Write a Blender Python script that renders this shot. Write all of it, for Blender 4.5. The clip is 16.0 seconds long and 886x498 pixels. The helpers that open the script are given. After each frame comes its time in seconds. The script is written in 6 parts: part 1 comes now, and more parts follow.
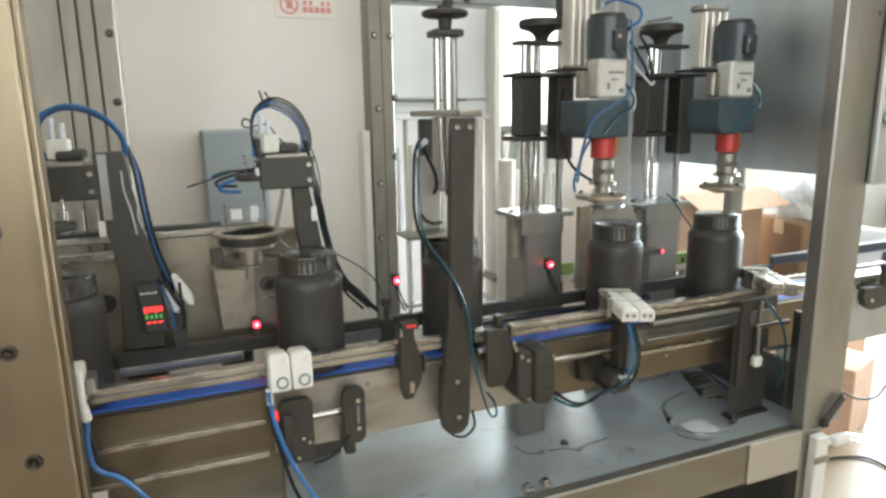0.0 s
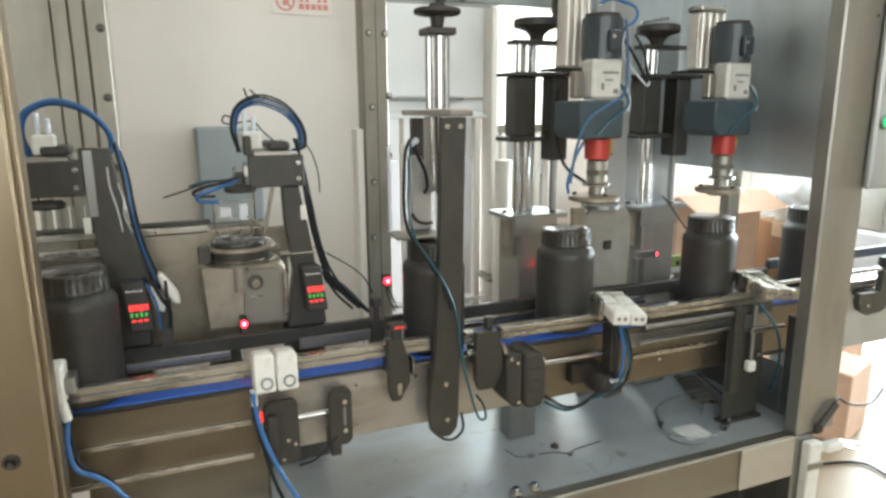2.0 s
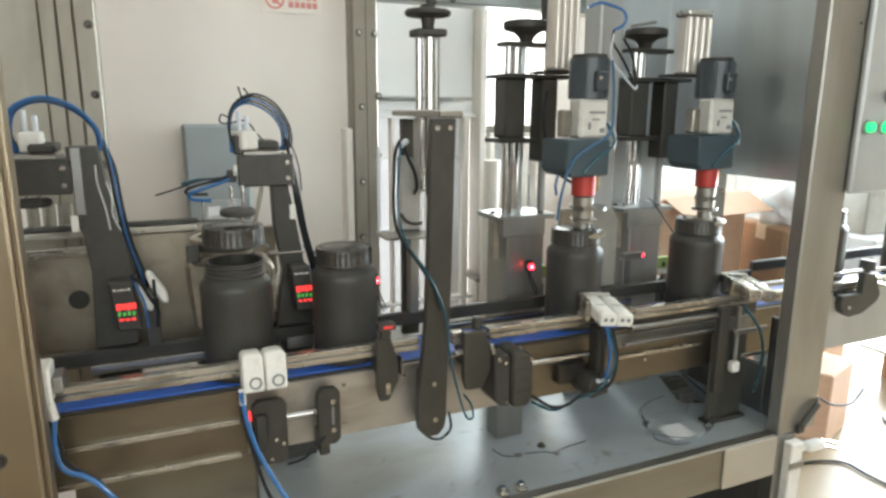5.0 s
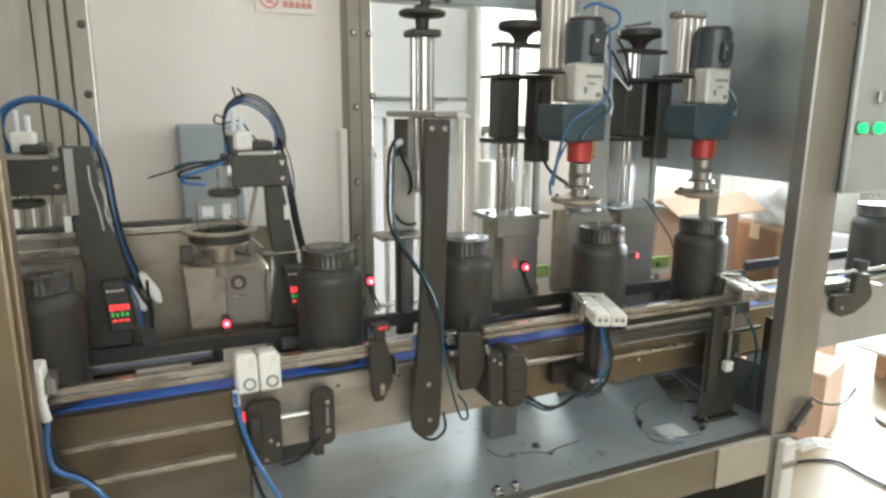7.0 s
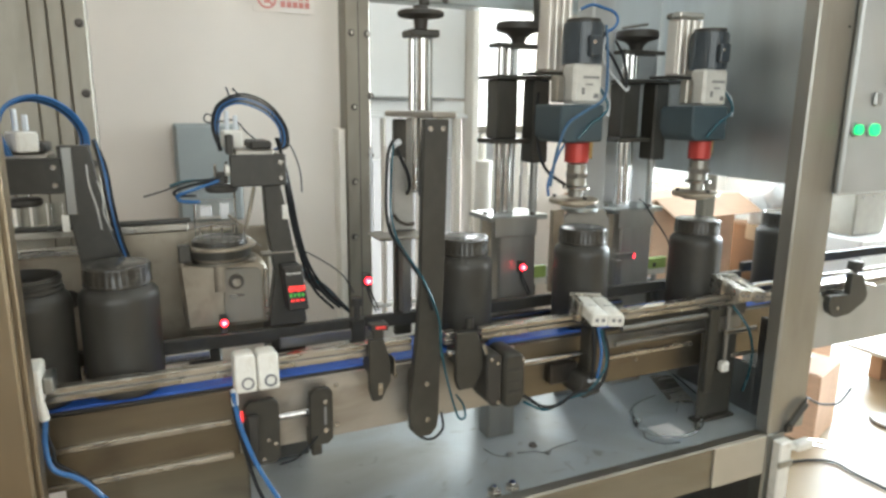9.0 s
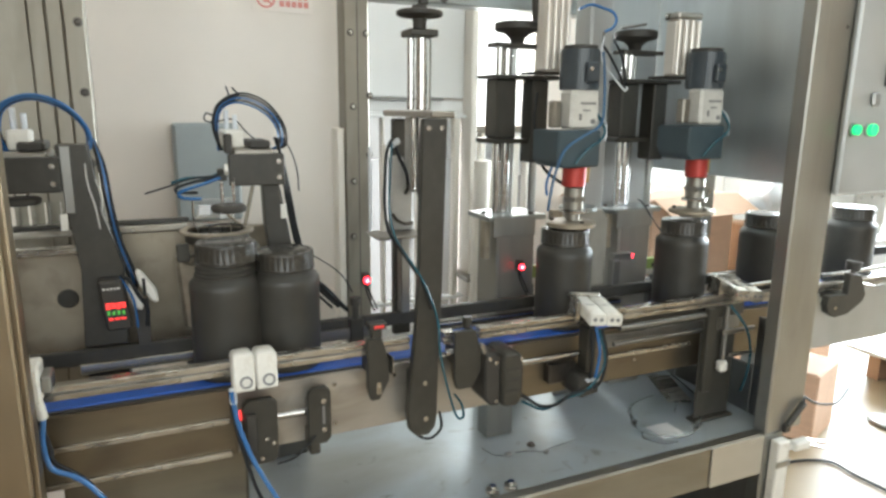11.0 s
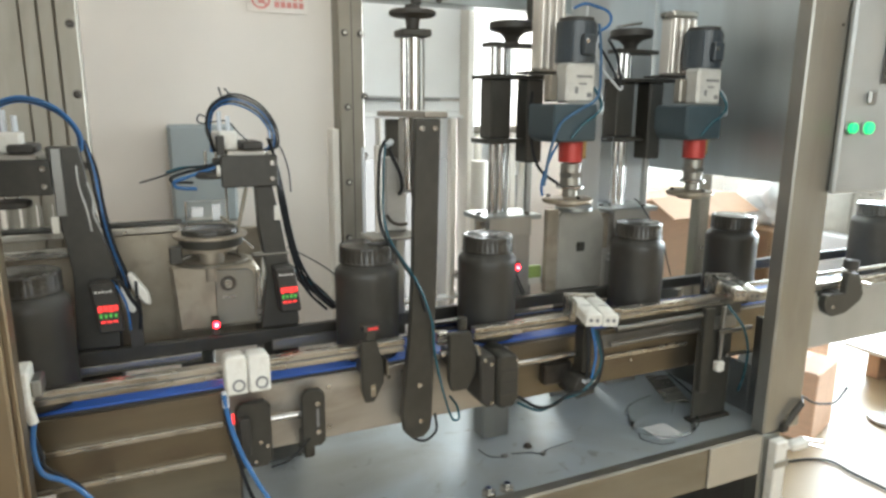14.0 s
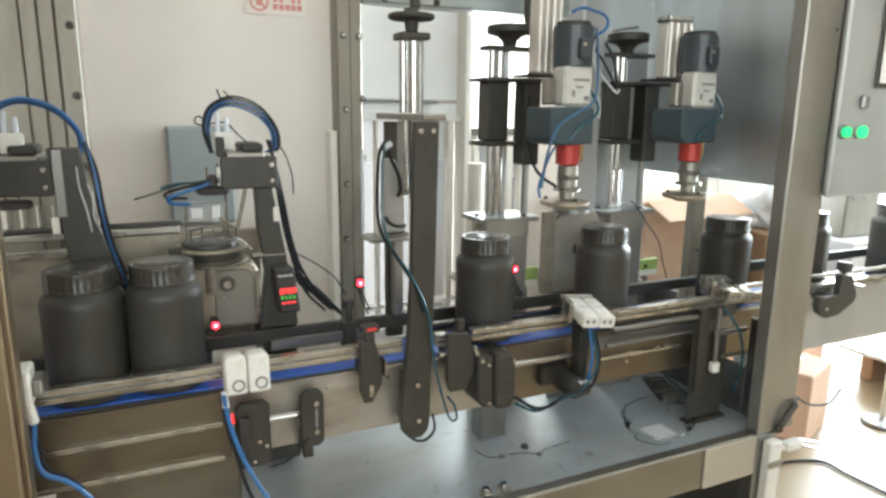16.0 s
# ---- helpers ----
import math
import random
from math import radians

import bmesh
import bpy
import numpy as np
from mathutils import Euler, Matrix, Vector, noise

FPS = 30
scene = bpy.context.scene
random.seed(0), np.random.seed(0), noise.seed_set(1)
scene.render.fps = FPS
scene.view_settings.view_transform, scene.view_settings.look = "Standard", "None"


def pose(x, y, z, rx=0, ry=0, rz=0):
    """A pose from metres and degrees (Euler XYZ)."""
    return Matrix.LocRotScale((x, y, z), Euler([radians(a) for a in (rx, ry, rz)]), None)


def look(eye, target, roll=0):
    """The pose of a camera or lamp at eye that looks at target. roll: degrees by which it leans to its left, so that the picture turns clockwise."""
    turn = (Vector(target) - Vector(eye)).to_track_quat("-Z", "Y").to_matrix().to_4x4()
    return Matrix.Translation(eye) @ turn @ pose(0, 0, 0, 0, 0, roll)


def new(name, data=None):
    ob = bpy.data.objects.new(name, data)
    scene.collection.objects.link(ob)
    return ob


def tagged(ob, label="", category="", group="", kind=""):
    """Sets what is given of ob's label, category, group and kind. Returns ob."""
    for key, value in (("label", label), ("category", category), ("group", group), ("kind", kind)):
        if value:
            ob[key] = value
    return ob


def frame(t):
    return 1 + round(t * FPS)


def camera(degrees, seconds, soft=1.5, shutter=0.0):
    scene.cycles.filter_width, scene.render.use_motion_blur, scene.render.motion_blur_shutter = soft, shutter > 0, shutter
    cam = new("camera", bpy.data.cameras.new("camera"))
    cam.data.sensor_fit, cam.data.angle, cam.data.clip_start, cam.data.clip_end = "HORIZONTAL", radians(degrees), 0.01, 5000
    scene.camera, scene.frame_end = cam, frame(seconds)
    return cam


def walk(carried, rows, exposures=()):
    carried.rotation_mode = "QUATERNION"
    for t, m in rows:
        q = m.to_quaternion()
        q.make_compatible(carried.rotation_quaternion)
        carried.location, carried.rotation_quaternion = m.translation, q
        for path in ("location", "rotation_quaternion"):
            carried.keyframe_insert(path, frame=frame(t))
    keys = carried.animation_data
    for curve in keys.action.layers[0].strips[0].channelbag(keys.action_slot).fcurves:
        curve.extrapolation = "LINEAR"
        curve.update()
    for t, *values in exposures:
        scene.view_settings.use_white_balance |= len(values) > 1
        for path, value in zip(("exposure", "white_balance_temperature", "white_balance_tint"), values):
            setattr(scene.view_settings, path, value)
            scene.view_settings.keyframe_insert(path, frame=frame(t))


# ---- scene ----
cam = camera(68.3, 16.0, soft=2.8)
PATH = [
    (0, (-0.613, -1.032, 1.283), (0.13, 0.778, 0.868), -0.9),
    (0.5, (-0.602, -1.026, 1.283), (0.135, 0.786, 0.867), -0.7),
    (1, (-0.598, -1.023, 1.284), (0.138, 0.789, 0.865), -0.6),
    (1.5, (-0.596, -1.027, 1.285), (0.14, 0.785, 0.866), -0.5),
    (2, (-0.592, -1.027, 1.283), (0.149, 0.783, 0.865), -0.3),
    (2.5, (-0.594, -1.026, 1.285), (0.152, 0.781, 0.865), -0.1),
    (3, (-0.595, -1.026, 1.285), (0.158, 0.778, 0.865), -0.0),
    (3.5, (-0.594, -1.029, 1.285), (0.163, 0.774, 0.865), 0.1),
    (4, (-0.597, -1.03, 1.287), (0.168, 0.769, 0.866), 0.2),
    (6.5, (-0.597, -1.031, 1.287), (0.19, 0.759, 0.866), 0.4),
    (7, (-0.596, -1.031, 1.288), (0.195, 0.757, 0.866), 0.4),
    (7.5, (-0.597, -1.028, 1.288), (0.197, 0.758, 0.864), 0.4),
    (8, (-0.597, -1.028, 1.287), (0.198, 0.757, 0.863), 0.4),
    (8.5, (-0.6, -1.03, 1.289), (0.201, 0.752, 0.865), 0.5),
    (9, (-0.6, -1.032, 1.288), (0.202, 0.751, 0.867), 0.6),
    (11.5, (-0.6, -1.033, 1.287), (0.206, 0.749, 0.866), 0.7),
    (12, (-0.595, -1.031, 1.288), (0.21, 0.75, 0.865), 0.7),
    (12.5, (-0.595, -1.028, 1.288), (0.213, 0.751, 0.864), 0.6),
    (13, (-0.598, -1.026, 1.29), (0.21, 0.754, 0.867), 0.5),
    (13.5, (-0.597, -1.026, 1.287), (0.207, 0.757, 0.869), 0.4),
    (14, (-0.589, -1.031, 1.287), (0.217, 0.751, 0.867), 0.4),
    (14.5, (-0.59, -1.038, 1.289), (0.226, 0.739, 0.87), 0.5),
    (15, (-0.59, -1.041, 1.289), (0.227, 0.737, 0.872), 0.5),
    (15.5, (-0.594, -1.04, 1.29), (0.225, 0.736, 0.873), 0.5),
    (16, (-0.596, -1.037, 1.288), (0.222, 0.741, 0.874), 0.6),
]
walk(cam, [(t, look(eye, target, roll)) for t, eye, target, roll in PATH])

# ---------------------------------------------------------------- light
world = bpy.data.worlds.new("world")
scene.world = world
world.use_nodes = True
wt = world.node_tree
sky = wt.nodes.new("ShaderNodeTexSky")
sky.sky_type = "NISHITA"
sky.sun_disc = False
sky.sun_elevation = radians(38)
sky.sun_rotation = radians(75)
wt.links.new(sky.outputs[0], wt.nodes["Background"].inputs[0])
wt.nodes["Background"].inputs[1].default_value = 0.15


def area(name, x, y, z, tx, ty, tz, sx, sy, watts, col):
    d = bpy.data.lights.new(name, "AREA")
    d.shape = "RECTANGLE"
    d.size, d.size_y, d.energy, d.color = sx, sy, watts, col
    ob = new(name, d)
    ob.matrix_world = look((x, y, z), (tx, ty, tz))
    return ob


# daylight in the openings: back window, wide door to the yard
area("window_daylight", 0.565, 1.22, 1.85, 0.3, 0.0, 1.5, 0.30, 1.1, 12, (0.92, 0.98, 1.0))
area("door_daylight", 5.85, 1.3, 1.7, 0.6, 0.6, 0.6, 4.2, 2.9, 900, (0.86, 0.99, 1.05))
# fill added behind the camera, its window strip is assumed
area("rear_fill", -1.2, -3.85, 2.0, -0.3, 0.4, 1.0, 4.6, 1.7, 103, (0.95, 0.98, 0.94))

# ---------------------------------------------------------------- materials


def material(name, base, rough=0.5, metal=0.0, var=0.12, scale=30.0, bump=0.0, stretch=(1, 1, 1), emit=None, power=0.0, coat=0.0, fine=6.0, spec=0.5):
    m = bpy.data.materials.new(name)
    m.use_nodes = True
    nt = m.node_tree
    b = nt.nodes["Principled BSDF"]
    b.inputs["Metallic"].default_value = metal
    b.inputs["Roughness"].default_value = rough
    b.inputs["Specular IOR Level"].default_value = spec
    b.inputs["Coat Weight"].default_value = coat
    tc = nt.nodes.new("ShaderNodeTexCoord")
    mp = nt.nodes.new("ShaderNodeMapping")
    mp.inputs["Scale"].default_value = stretch
    nt.links.new(tc.outputs["Object"], mp.inputs[0])
    n1 = nt.nodes.new("ShaderNodeTexNoise")
    n1.inputs["Scale"].default_value = scale
    n1.inputs["Detail"].default_value = 4
    nt.links.new(mp.outputs[0], n1.inputs["Vector"])
    n2 = nt.nodes.new("ShaderNodeTexNoise")
    n2.inputs["Scale"].default_value = scale / fine
    n2.inputs["Detail"].default_value = 3
    nt.links.new(tc.outputs["Object"], n2.inputs["Vector"])
    mix = nt.nodes.new("ShaderNodeMath")
    mix.operation = "ADD"
    nt.links.new(n1.outputs[0], mix.inputs[0])
    nt.links.new(n2.outputs[0], mix.inputs[1])
    ramp = nt.nodes.new("ShaderNodeMapRange")
    ramp.inputs[1].default_value, ramp.inputs[2].default_value = 0.6, 1.4
    ramp.inputs[3].default_value, ramp.inputs[4].default_value = 1 - var, 1 + var
    nt.links.new(mix.outputs[0], ramp.inputs[0])
    vm = nt.nodes.new("ShaderNodeVectorMath")
    vm.operation = "SCALE"
    vm.inputs[0].default_value = base
    nt.links.new(ramp.outputs[0], vm.inputs["Scale"])
    nt.links.new(vm.outputs[0], b.inputs["Base Color"])
    rr = nt.nodes.new("ShaderNodeMapRange")
    rr.inputs[1].default_value, rr.inputs[2].default_value = 0.6, 1.4
    rr.inputs[3].default_value, rr.inputs[4].default_value = max(0.02, rough * 0.8), min(1, rough * 1.2)
    nt.links.new(mix.outputs[0], rr.inputs[0])
    nt.links.new(rr.outputs[0], b.inputs["Roughness"])
    if bump:
        bp = nt.nodes.new("ShaderNodeBump")
        bp.inputs["Strength"].default_value = bump
        bp.inputs["Distance"].default_value = 0.002
        nt.links.new(n1.outputs[0], bp.inputs["Height"])
        nt.links.new(bp.outputs[0], b.inputs["Normal"])
    if emit:
        b.inputs["Emission Color"].default_value = (*emit, 1)
        b.inputs["Emission Strength"].default_value = power
    return m


STEEL = material("brushed_steel", (0.36, 0.37, 0.355), 0.36, 1.0, 0.12, 60, 0.08, (1, 1, 0.06))
STEEL_H = material("brushed_steel_flat", (0.37, 0.395, 0.385), 0.34, 1.0, 0.14, 50, 0.08, (0.06, 1, 1))
BASE = material("pale_base_sheet", (0.52, 0.58, 0.60), 0.40, 0.45, 0.10, 14, 0.04, (0.3, 1, 1))
# dull steel made paler: the haze over the right side is in these colours
PANEL = material("haze_toned_panel", (0.66, 0.72, 0.745), 0.5, 1.0, 0.2, 9, 0.06, (1, 1, 0.08))
SHEET = material("haze_toned_sheet", (0.50, 0.52, 0.525), 0.48, 1.0, 0.2, 12, 0.06, (1, 1, 0.08))
GRIP = material("grey_gripper_paint", (0.32, 0.305, 0.265), 0.5, 0.2, 0.16, 30, 0.1)
CHUTE = material("brown_dull_steel", (0.37, 0.325, 0.255), 0.45, 0.6, 0.18, 24, 0.1)
# unseen walls; the brown is chosen to darken what the machine mirrors
BROWN = material("brown_reflection_wall", (0.20, 0.145, 0.10), 0.6, 0.0, 0.15, 8, 0.1, (1, 1, 0.2))
STEEL_DARK = material("dull_steel", (0.30, 0.30, 0.29), 0.38, 1.0, 0.16, 40, 0.08, (1, 1, 0.08))
STEEL_WARM = material("warm_brushed_steel", (0.405, 0.40, 0.37), 0.44, 0.9, 0.06, 60, 0.03, (1, 1, 0.03))
BEAM = material("scuffed_beam_steel", (0.33, 0.32, 0.285), 0.40, 0.9, 0.12, 34, 0.10, (0.08, 1, 1))
BACK = material("dull_warm_sheet", (0.275, 0.255, 0.215), 0.48, 0.75, 0.16, 18, 0.08, (1, 1, 0.06))
SIDE = material("pale_side_plate", (0.45, 0.425, 0.38), 0.40, 0.75, 0.16, 26, 0.08, (0.25, 1, 1))
GOLD_STEEL = material("golden_steel", (0.27, 0.215, 0.145), 0.40, 0.9, 0.12, 45, 0.06, (1, 1, 0.05))
DARK_BOLT = material("oiled_bolt_steel", (0.11, 0.10, 0.09), 0.35, 0.9, 0.2, 90, 0.1)
PATCH = material("pale_film_patch", (0.46, 0.43, 0.365), 0.42, 0.3, 0.08, 20, 0.05)
GEARBOX = material("pale_cast_gearbox", (0.60, 0.60, 0.565), 0.45, 0.1, 0.14, 70, 0.3)
CHROME = material("polished_rod", (0.55, 0.545, 0.53), 0.20, 1.0, 0.05, 40)
# brown surroundings mirrored in the aluminium are put into this colour
PROFILE = material("brown_reflection_profile", (0.212, 0.180, 0.130), 0.40, 0.9, 0.16, 40, 0.08, (0.08, 1, 1))
ALU = material("anodised_aluminium", (0.33, 0.31, 0.275), 0.36, 1.0, 0.14, 70, 0.06, (0.1, 1, 1))
# strong colour variation imitates broken glints along the rails
RAIL = material("pale_guide_rail", (0.49, 0.47, 0.425), 0.27, 0.9, 0.26, 60, 0.35, (0.1, 1, 1))
# blacks and jar plastic are lifted to hold the veil of bright daylight
BLACK = material("black_anodised", (0.040, 0.038, 0.031), 0.42, 0.0, 0.25, 60, 0.1)
BLACK_MATT = material("black_plastic", (0.039, 0.036, 0.031), 0.55, 0.0, 0.25, 80, 0.1)
JAR = material("black_jar_plastic", (0.042, 0.040, 0.034), 0.46, 0.0, 0.2, 50, 0.05)
LID = material("black_lid_plastic", (0.040, 0.037, 0.031), 0.25, 0.0, 0.2, 60, 0.05)
MOTOR = material("motor_paint", (0.050, 0.064, 0.076), 0.35, 0.0, 0.2, 60, 0.05)
# lifted and bluer for the same veil
PAINT = material("machine_blue_black", (0.045, 0.071, 0.085), 0.45, 0.0, 0.2, 40, 0.05)
CYL = material("cream_cylinder_barrel", (0.70, 0.665, 0.61), 0.35, 0.45, 0.08, 40, 0.05, (1, 1, 0.1))
GEAR = material("grey_cast_gearbox", (0.42, 0.42, 0.40), 0.45, 0.3, 0.12, 90, 0.25)
WHITE = material("white_plastic", (0.74, 0.73, 0.68), 0.42, 0.0, 0.06, 60, 0.05)
PRINT = material("grey_print", (0.20, 0.20, 0.20), 0.5, 0.0, 0.05, 60)
WALL = material("cream_wall_panel", (0.765, 0.707, 0.65), 0.6, 0.0, 0.09, 3, 0.05)
PALE = material("pale_board", (0.86, 0.87, 0.86), 0.45, 0.0, 0.05, 8, 0.03)
CREAM_PIPE = material("cream_pipe", (0.78, 0.745, 0.68), 0.45, 0.0, 0.06, 12)
FLOOR = material("worn_brown_floor", (0.275, 0.205, 0.125), 0.42, 0.0, 0.14, 6, 0.05)
CARD = material("brown_cardboard", (0.60, 0.40, 0.28), 0.8, 0.0, 0.10, 14, 0.15, (1, 1, 4))
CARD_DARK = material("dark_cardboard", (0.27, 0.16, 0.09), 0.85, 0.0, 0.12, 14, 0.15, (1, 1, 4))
TAPE = material("packing_tape", (0.60, 0.48, 0.33), 0.25, 0.0, 0.06, 20)
FILM = material("white_plastic_film", (0.82, 0.83, 0.84), 0.25, 0.0, 0.06, 10, 0.4)
BELT = material("blue_belt", (0.028, 0.105, 0.43), 0.38, 0.0, 0.15, 60, 0.1)
TUBE_BLUE = material("blue_air_hose", (0.040, 0.145, 0.36), 0.22, 0.0, 0.08, 60)
TUBE_MUTED = material("muted_blue_hose", (0.055, 0.135, 0.25), 0.35, 0.0, 0.12, 60)
TUBE_TEAL = material("teal_air_hose", (0.022, 0.09, 0.12), 0.25, 0.0, 0.1, 60)
TUBE_BLACK = material("black_cable", (0.018, 0.02, 0.022), 0.6, 0.0, 0.1, 60, spec=0.25)
TUBE_CLEAR = material("pale_hose", (0.62, 0.66, 0.70), 0.2, 0.0, 0.05, 60)
RED = material("red_anodised_ring", (0.48, 0.055, 0.045), 0.35, 0.2, 0.08, 60)
RED_PRINT = material("red_sign_print", (0.66, 0.27, 0.24), 0.55, 0.0, 0.06, 40)
BOX_BLUE = material("blue_grey_control_box", (0.30, 0.335, 0.34), 0.5, 0.0, 0.08, 14, 0.05)
CABINET = material("pale_cabinet_steel", (0.43, 0.445, 0.44), 0.40, 0.45, 0.14, 9, 0.04)
BRASS = material("brass", (0.55, 0.40, 0.18), 0.3, 1.0, 0.08, 60)
GREEN_BOARD = material("green_board", (0.30, 0.42, 0.12), 0.5, 0.0, 0.15, 60)
LED_RED = material("red_led", (0.4, 0.02, 0.02), 0.3, emit=(1.0, 0.015, 0.03), power=14)
LED_CORE = material("white_hot_led", (0.8, 0.3, 0.3), 0.3, emit=(1.0, 0.30, 0.32), power=10)
LED_SOFT = material("red_led_digits", (0.3, 0.02, 0.02), 0.3, emit=(1.0, 0.045, 0.04), power=1.8)
LED_DIM = material("dim_red_led", (0.3, 0.03, 0.03), 0.3, emit=(1.0, 0.05, 0.04), power=0.5)
LED_GREEN = material("green_led_digits", (0.02, 0.2, 0.03), 0.3, emit=(0.2, 1.0, 0.15), power=0.45)
LAMP_GREEN = material("green_push_lamp", (0.02, 0.3, 0.1), 0.25, emit=(0.02, 0.9, 0.28), power=1.3)
BACK_SKY = material("bright_sky_backdrop", (0.8, 0.85, 0.9), 0.9, emit=(0.97, 0.99, 1.0), power=4.5)


def glass(name, rough=0.02, tint=(0.96, 0.98, 0.97)):
    m = bpy.data.materials.new(name)
    m.use_nodes = True
    b = m.node_tree.nodes["Principled BSDF"]
    b.inputs["Base Color"].default_value = (*tint, 1)
    b.inputs["Transmission Weight"].default_value = 1.0
    b.inputs["Roughness"].default_value = rough
    b.inputs["IOR"].default_value = 1.12
    return m



def stain_and_sheen(m, colour, scale, stretch, lo, hi, amount):
    """Blotches over a material, with soft edges: grime, and on some steel painted reflections."""
    nt = m.node_tree
    b = nt.nodes["Principled BSDF"]
    old = b.inputs["Base Color"].links[0].from_socket
    tc = nt.nodes.new("ShaderNodeTexCoord")
    mp = nt.nodes.new("ShaderNodeMapping")
    mp.inputs["Scale"].default_value = stretch
    n = nt.nodes.new("ShaderNodeTexNoise")
    n.inputs["Scale"].default_value = scale
    n.inputs["Detail"].default_value = 5
    n.inputs["Distortion"].default_value = 0.6
    r = nt.nodes.new("ShaderNodeMapRange")
    r.inputs[1].default_value, r.inputs[2].default_value = lo, hi
    r.inputs[3].default_value, r.inputs[4].default_value = 0.0, amount
    mx = nt.nodes.new("ShaderNodeMix")
    mx.data_type = "RGBA"
    mx.inputs[7].default_value = (*colour, 1)
    nt.links.new(tc.outputs["Object"], mp.inputs[0])
    nt.links.new(mp.outputs[0], n.inputs["Vector"])
    nt.links.new(n.outputs[0], r.inputs[0])
    nt.links.new(r.outputs[0], mx.inputs[0])
    nt.links.new(old, mx.inputs[6])
    nt.links.new(mx.outputs[2], b.inputs["Base Color"])


stain_and_sheen(BASE, (0.33, 0.315, 0.26), 2.6, (1.0, 1.2, 1), 0.47, 0.66, 0.75)
stain_and_sheen(BASE, (0.22, 0.20, 0.16), 26, (1.0, 1.0, 1), 0.64, 0.76, 0.6)
stain_and_sheen(BEAM, (0.22, 0.20, 0.165), 8, (0.5, 1, 1), 0.48, 0.75, 0.6)
stain_and_sheen(GOLD_STEEL, (0.20, 0.16, 0.11), 10, (1, 1, 0.4), 0.48, 0.72, 0.6)
# posts: dark mottling, with pale streaks painted in for reflections
stain_and_sheen(STEEL_WARM, (0.25, 0.235, 0.195), 6, (1, 1, 0.3), 0.46, 0.70, 0.6)
stain_and_sheen(STEEL_WARM, (0.50, 0.48, 0.43), 26, (1, 1, 0.08), 0.56, 0.74, 0.4)
stain_and_sheen(BACK, (0.15, 0.13, 0.10), 7, (1, 1, 0.35), 0.46, 0.68, 0.65)
stain_and_sheen(BACK, (0.36, 0.34, 0.30), 30, (1, 1, 0.12), 0.55, 0.72, 0.45)
# rails: dark blotches break the colour up like highlights
stain_and_sheen(RAIL, (0.22, 0.20, 0.165), 45, (0.35, 1, 1), 0.50, 0.68, 0.7)
stain_and_sheen(STEEL_H, (0.24, 0.23, 0.20), 18, (0.5, 1, 1), 0.50, 0.70, 0.5)
stain_and_sheen(CARD, (0.48, 0.31, 0.21), 7, (1, 1, 0.5), 0.5, 0.75, 0.5)
stain_and_sheen(CABINET, (0.33, 0.335, 0.32), 4, (1, 1, 0.4), 0.48, 0.72, 0.6)
stain_and_sheen(JAR, (0.055, 0.051, 0.042), 24, (1, 1, 0.4), 0.55, 0.75, 0.5)
stain_and_sheen(SIDE, (0.26, 0.22, 0.18), 16, (0.5, 1, 1), 0.50, 0.72, 0.6)
stain_and_sheen(PROFILE, (0.13, 0.10, 0.075), 14, (0.4, 1, 1), 0.50, 0.72, 0.6)
stain_and_sheen(CHUTE, (0.20, 0.17, 0.14), 20, (1, 1, 1), 0.50, 0.72, 0.6)
stain_and_sheen(BLACK, (0.058, 0.054, 0.044), 38, (1, 1, 0.6), 0.52, 0.74, 0.6)
stain_and_sheen(WHITE, (0.50, 0.46, 0.38), 55, (1, 1, 1), 0.54, 0.74, 0.5)
stain_and_sheen(FLOOR, (0.30, 0.23, 0.16), 1.6, (1, 0.6, 1), 0.50, 0.72, 0.6)
stain_and_sheen(WALL, (0.66, 0.61, 0.545), 1.4, (1, 1, 0.5), 0.50, 0.80, 0.5)
stain_and_sheen(PANEL, (0.42, 0.425, 0.42), 5, (1, 1, 0.25), 0.45, 0.75, 0.6)

FROST = glass("frosted_glass", 0.6, (0.135, 0.135, 0.133))
THIN_FILM = glass("crumpled_thin_film", 0.45, (0.88, 0.88, 0.86))
CLEAR = glass("clear_acrylic", 0.08)

# ---------------------------------------------------------------- mesh builders


def box(bm, x0, x1, y0, y1, z0, z1, bevel=0.002, m=None):
    mat = Matrix.Translation(((x0 + x1) / 2, (y0 + y1) / 2, (z0 + z1) / 2)) @ Matrix.Diagonal((x1 - x0, y1 - y0, z1 - z0, 1))
    r = bmesh.ops.create_cube(bm, size=1, matrix=(m @ mat) if m else mat)
    if bevel:
        es = list({e for v in r["verts"] for e in v.link_edges})
        bmesh.ops.bevel(bm, geom=es, offset=bevel, segments=1, affect="EDGES", clamp_overlap=True)
    return bm


def lathe(bm, profile, seg=32, m=None):
    """profile: pairs (radius, height) round the z axis."""
    m = m or Matrix()
    rings = []
    for r, z in profile:
        if r < 1e-5:
            rings.append([bm.verts.new(m @ Vector((0, 0, z)))])
        else:
            rings.append([bm.verts.new(m @ Vector((r * math.cos(6.283185 * i / seg), r * math.sin(6.283185 * i / seg), z))) for i in range(seg)])
    for a, b in zip(rings, rings[1:]):
        for i in range(seg):
            j = (i + 1) % seg
            if len(a) == 1 and len(b) == 1:
                break
            if len(a) == 1:
                bm.faces.new((a[0], b[j], b[i]))
            elif len(b) == 1:
                bm.faces.new((a[i], a[j], b[0]))
            else:
                bm.faces.new((a[i], a[j], b[j], b[i]))
    return bm


